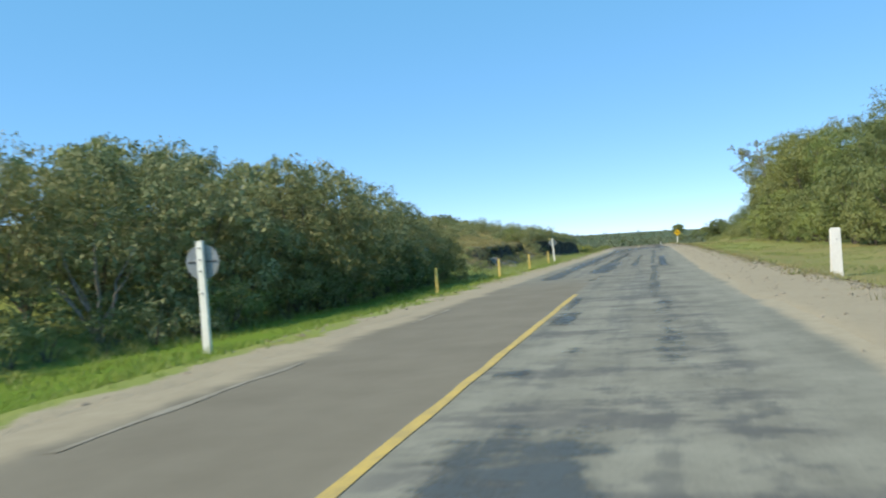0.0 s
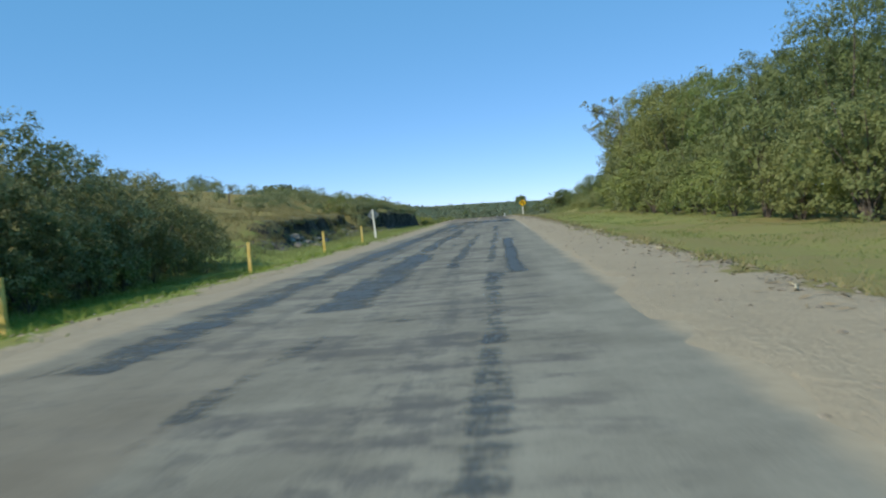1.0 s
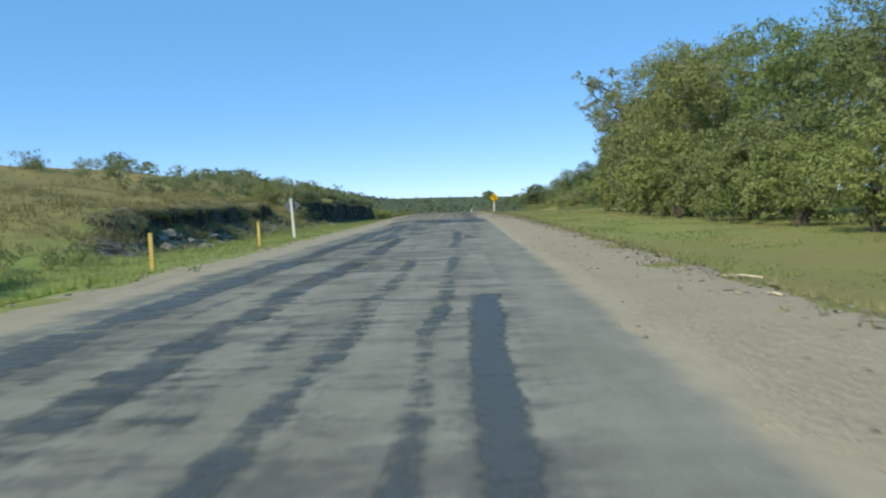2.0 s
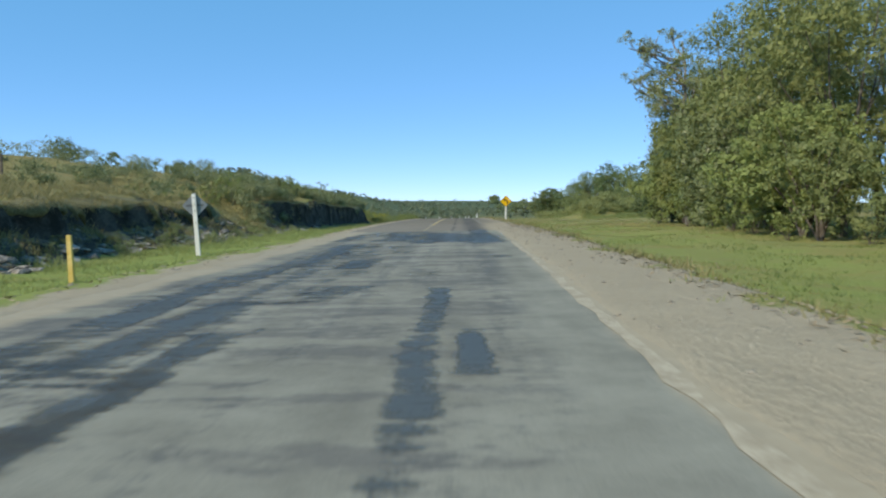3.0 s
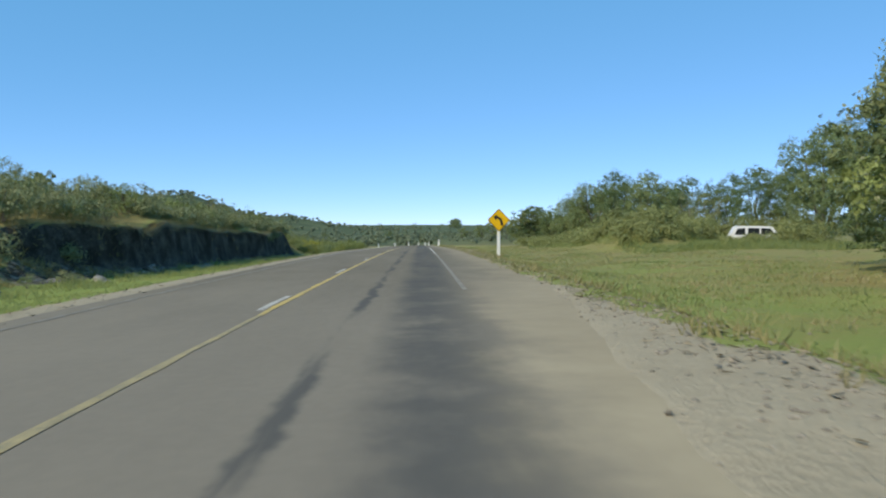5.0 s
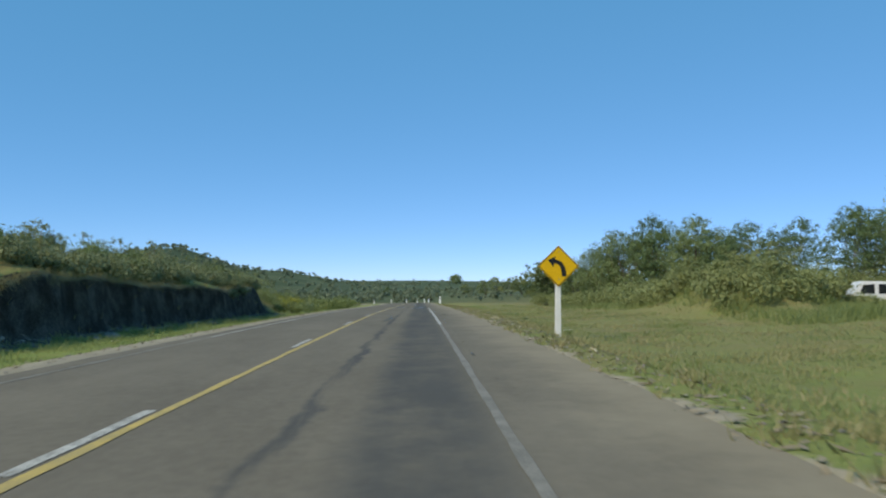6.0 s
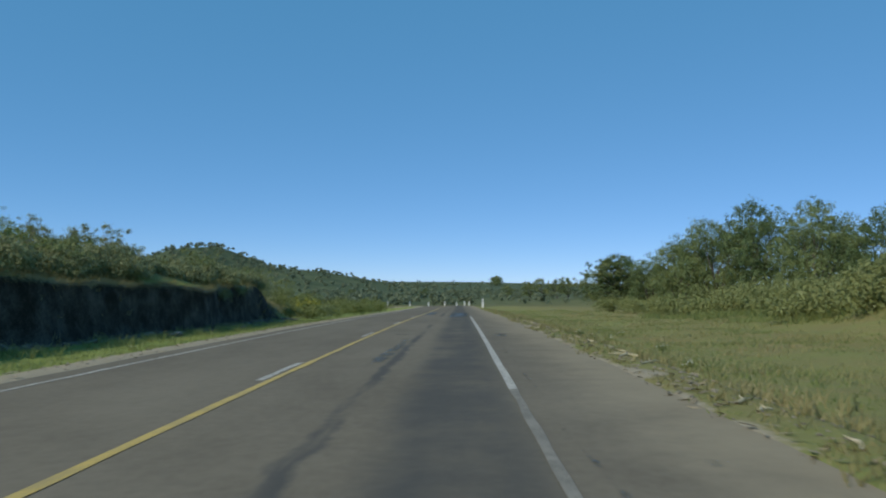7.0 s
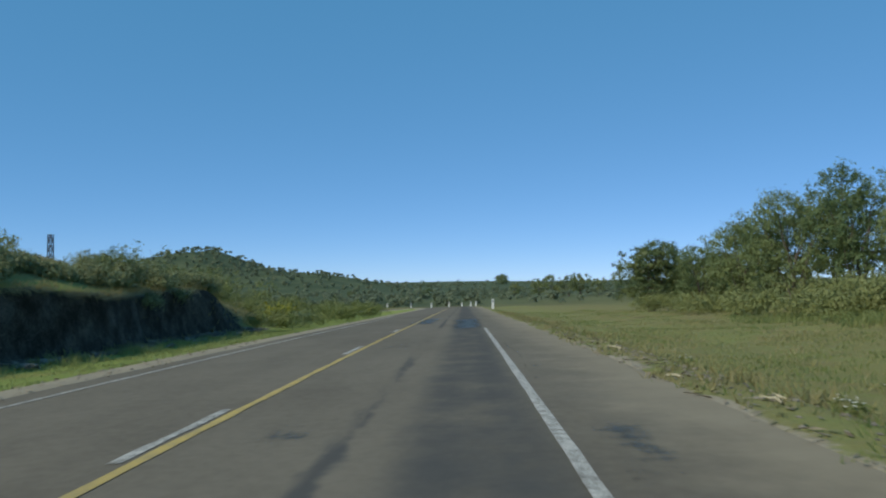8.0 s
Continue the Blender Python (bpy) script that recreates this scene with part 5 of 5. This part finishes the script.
def turf_lip(s0, s1, seed):
    rng = np.random.RandomState(seed)
    profile = ((-1.3, 0.05, 1), (-0.55, 0.10, 1), (0.0, 0.08, 1), (0.42, -0.08, 0), (0.52, -0.34, 0), (0.3, -0.46, 0), (-0.25, -0.3, 0))
    s = np.arange(s0, s1, 0.3)
    x, top = lip_of(s)
    swell = 0.75 + 0.5 * waves(s, 0.0, 3.1, seed) + rng.uniform(-0.12, 0.12, len(s))
    ends = smooth(0, 2, s - s0) * smooth(0, 2, s1 - s)
    cols = []
    for du, dz, own in profile:
        px = x + du * (1 if own else swell)
        pz = ground_z(px, s) + dz * ends if own else top + dz * (0.6 + 0.6 * swell) - 0.3 * (1 - ends)
        cols.append(np.stack([px, s, pz], -1))
    vs, n = np.stack(cols, 1).reshape(-1, 3), len(profile)
    fs = [(k * n + c, k * n + c + 1, (k + 1) * n + c + 1, (k + 1) * n + c) for k in range(len(s) - 1) for c in range(n - 1)]
    me = mesh_from("turf", vs.tolist(), fs, TURF, True)
    return tagged(new("turf", me), "ragged brown turf hanging over the cut bank", "turf", kind="stuff")


def lip_grass(s0, s1, count, seed):
    """Long dry blades that hang from the turf."""
    rng = np.random.RandomState(seed)
    s = rng.uniform(s0, s1, count)
    x, top = lip_of(s)
    root = np.stack([x + rng.uniform(-0.3, 0.6, count), s, top + rng.uniform(-0.12, 0.12, count)], -1)
    h = rng.uniform(0.25, 0.6, count)
    tip = root + np.stack([h * rng.uniform(0.1, 0.9, count), rng.normal(0, 0.2, count), h * rng.uniform(-0.8, 0.8, count)], -1)
    w = np.stack([0 * h, rng.uniform(0.015, 0.03, count), 0 * h], -1)
    vs = np.stack([root - w, root + w, tip], 1).reshape(-1, 3)
    me = mesh_from("hanging_grass", vs.tolist(), np.arange(len(vs)).reshape(-1, 3).tolist(), DRY_GRASS)
    return tagged(new("hanging_grass", me), "long dry grass hanging over the lip of the bank", "grass", kind="stuff")


TURF = mottled("turf", (0.085, 0.075, 0.035), (0.23, 0.205, 0.095), 1.4, 0.95, 0, 0.8, 0.05)
turf_lip(88, 134, 51)
lip_grass(86, 135, 4800, 53)
lip_grass(150, 223, 11000, 54)


# ---- rocks and roots in the cut bank ----
def rock_mesh(seed, mat):
    rng = np.random.RandomState(seed)
    bm = bmesh.new()
    bmesh.ops.create_icosphere(bm, subdivisions=2, radius=0.5)
    for v in bm.verts:
        d = v.co.normalized()
        v.co = d * (0.42 + 0.16 * noise.noise(d * 1.6 + Vector((seed * 3.1, 0, 0))) + 0.06 * noise.noise(d * 5))
        v.co.z *= 0.7
    me = bpy.data.meshes.new("rock")
    bm.to_mesh(me)
    bm.free()
    me.materials.append(mat)
    return me


PALE_ROCK = mottled("pale_rock", (0.16, 0.145, 0.12), (0.52, 0.49, 0.43), 2.6, 0.9, 0, 0.8, 0.05)
rock_shapes = [rock_mesh(k, ROCK) for k in range(4)]
pale_shapes = [rock_mesh(k + 7, PALE_ROCK) for k in range(4)]
R2 = np.random.RandomState(11)
for k in range(70):
    s = R2.uniform(90, 226) if k > 25 else R2.uniform(92, 130)
    u = -17.2 - R2.uniform(-0.9, 0.9) if k > 25 else -17.9 - R2.uniform(-0.5, 0.6)
    x, y = road_xy(u, s)
    rock = new("rock", rock_shapes[k % 4])
    rock.matrix_world = pose(x, y, gz(x, y) + 0.02, R2.uniform(-25, 25), R2.uniform(-25, 25), R2.uniform(0, 360))
    size = R2.uniform(0.4, 1.1)
    rock.scale = (size * R2.uniform(1, 1.9), size, size * R2.uniform(0.45, 0.85))
    tagged(rock, "rough grey rock at the foot of the cut bank", "rock", "rocks in the bank")


for k in range(75):
    s = R2.uniform(90, 129) if k < 62 else R2.uniform(129, 165)
    x0, y0 = road_xy(-18.0, s)
    foot, lip, cut, steep = (float(v) for v in bank_lines(x0, y0, s))
    x, y = road_xy(-(foot + R2.uniform(-0.2, 2.5)), s)
    rock = new("rock", pale_shapes[k % 4])
    size = R2.uniform(0.22, 0.62)
    rock.matrix_world = pose(x, y, gz(x, y) + 0.02, R2.uniform(-20, 20), R2.uniform(-30, 10), R2.uniform(0, 360))
    rock.scale = (size * R2.uniform(1, 2.4), size, size * R2.uniform(0.4, 0.8))
    tagged(rock, "pale broken stone on the slope below the turf", "rock", "stones below the turf")


# ---- gravel stones and litter along the shoulders ----
def pebbles():
    rng = np.random.RandomState(19)
    vs, fs, n = [], [], 0
    shape = np.array([(1, 0, 0), (-1, 0, 0), (0, 1, 0), (0, -1, 0), (0, 0, 0.8), (0, 0, -0.8)])
    tri = np.array([(0, 2, 4), (2, 1, 4), (1, 3, 4), (3, 0, 4), (2, 0, 5), (1, 2, 5), (3, 1, 5), (0, 3, 5)])
    for k in range(8800):
        s = rng.uniform(3, 215)
        if k >= 7000:
            s, u = rng.uniform(96, 124), rng.normal(3.9, 0.75)
        elif k % 3 == 0:
            u = -rng.uniform(5.4, 7.8)
        elif k % 3 == 1 and s < 125:
            u = rng.uniform(2.0, 5.2)
        else:
            u = rng.normal(4.5, 0.35)
        x, y = road_xy(u, s)
        r = 0.011 + (0.028 if k >= 7000 else 0.04) * rng.uniform() ** 3
        a = rng.uniform(0, 6.28)
        c, d = math.cos(a), math.sin(a)
        p = shape * (r * rng.uniform(0.8, 1.6), r, r * 0.7)
        vs.append(np.stack([p[:, 0] * c - p[:, 1] * d + x, p[:, 0] * d + p[:, 1] * c + y, p[:, 2]], -1))
        fs.append(tri + n)
        n += 6
    v = np.concatenate(vs)
    v[:, 2] += np.maximum(ground_z(v[:, 0], v[:, 1]), -99) + 0.005
    me = mesh_from("gravel", v.tolist(), np.concatenate(fs).tolist(), PEBBLE)
    return tagged(new("gravel", me), "loose pale gravel and stones along the shoulders", "gravel", kind="stuff")


PEBBLE = mottled("pebbles", (0.09, 0.078, 0.06), (0.36, 0.32, 0.25), 7, 0.9, 0, 0.4, 0.01, 5)
pebbles()


def leaf_litter():
    """Dead leaves and bits of straw along the grass edges."""
    rng = np.random.RandomState(37)
    n = 5200
    s = rng.uniform(12, 190, n)
    side = rng.uniform(0, 1, n) < 0.72
    u = np.where(side, rng.normal(4.35, 0.38, n) - 0.6 * smooth(105, 130, s), -rng.normal(6.0, 0.4, n))
    x = u - 1.05 * (1 - smooth(15, 105, s))
    mid = np.stack([x, s, ground_z(x, s) + 0.025], -1)
    a = rng.uniform(0, 6.28, n)
    length, width = rng.uniform(0.03, 0.12, n), rng.uniform(0.012, 0.035, n)
    along = np.stack([np.cos(a) * length, np.sin(a) * length, rng.uniform(-0.02, 0.03, n)], -1)
    across = np.stack([-np.sin(a) * width, np.cos(a) * width, rng.uniform(0, 0.012, n)], -1)
    vs = np.stack([mid - along, mid + across, mid + along, mid - across], 1).reshape(-1, 3)
    me = mesh_from("leaf_litter", vs.tolist(), np.arange(len(vs)).reshape(-1, 4).tolist(), LITTER)
    return tagged(new("leaf_litter", me), "dead leaves and straw scattered along the grass edge", "litter", kind="stuff")


LITTER = leaf_material("dead_leaves", (0.07, 0.05, 0.03), (0.34, 0.27, 0.16), (0.46, 0.40, 0.27), through=0.1)
leaf_litter()

STRAW = mottled("straw", (0.4, 0.34, 0.2), (0.62, 0.56, 0.4), 6, 0.85, 0, 0.2, 0.004)
R3 = np.random.RandomState(23)
for k in range(26):
    s = (R3.uniform(20, 60) if k < 6 else R3.uniform(140, 182))
    u = R3.normal(4.35, 0.2)
    x, y = road_xy(u, s)
    stalk = empty("dry_stalk", x, y, gz(x, y) + 0.015, R3.uniform(40, 140))
    length = R3.uniform(0.2, 0.75)
    vs, fs = tube([(-length / 2, 0, 0), (0, R3.uniform(-0.05, 0.05), 0.02), (length / 2, 0, 0.0)], [0.02, 0.017, 0.008], 6)
    part("stem", mesh_from("stem", vs, fs, STRAW), STRAW, stalk)
    vs, fs = tube([(0, 0, 0.015), (length * 0.2, 0.09, 0.05)], [0.011, 0.003], 5)
    part("twig", mesh_from("twig", vs, fs, STRAW), STRAW, stalk)
    tagged(stalk, "dry straw-coloured stalk lying at the grass edge", "stalk", "dry stalks on the shoulder")
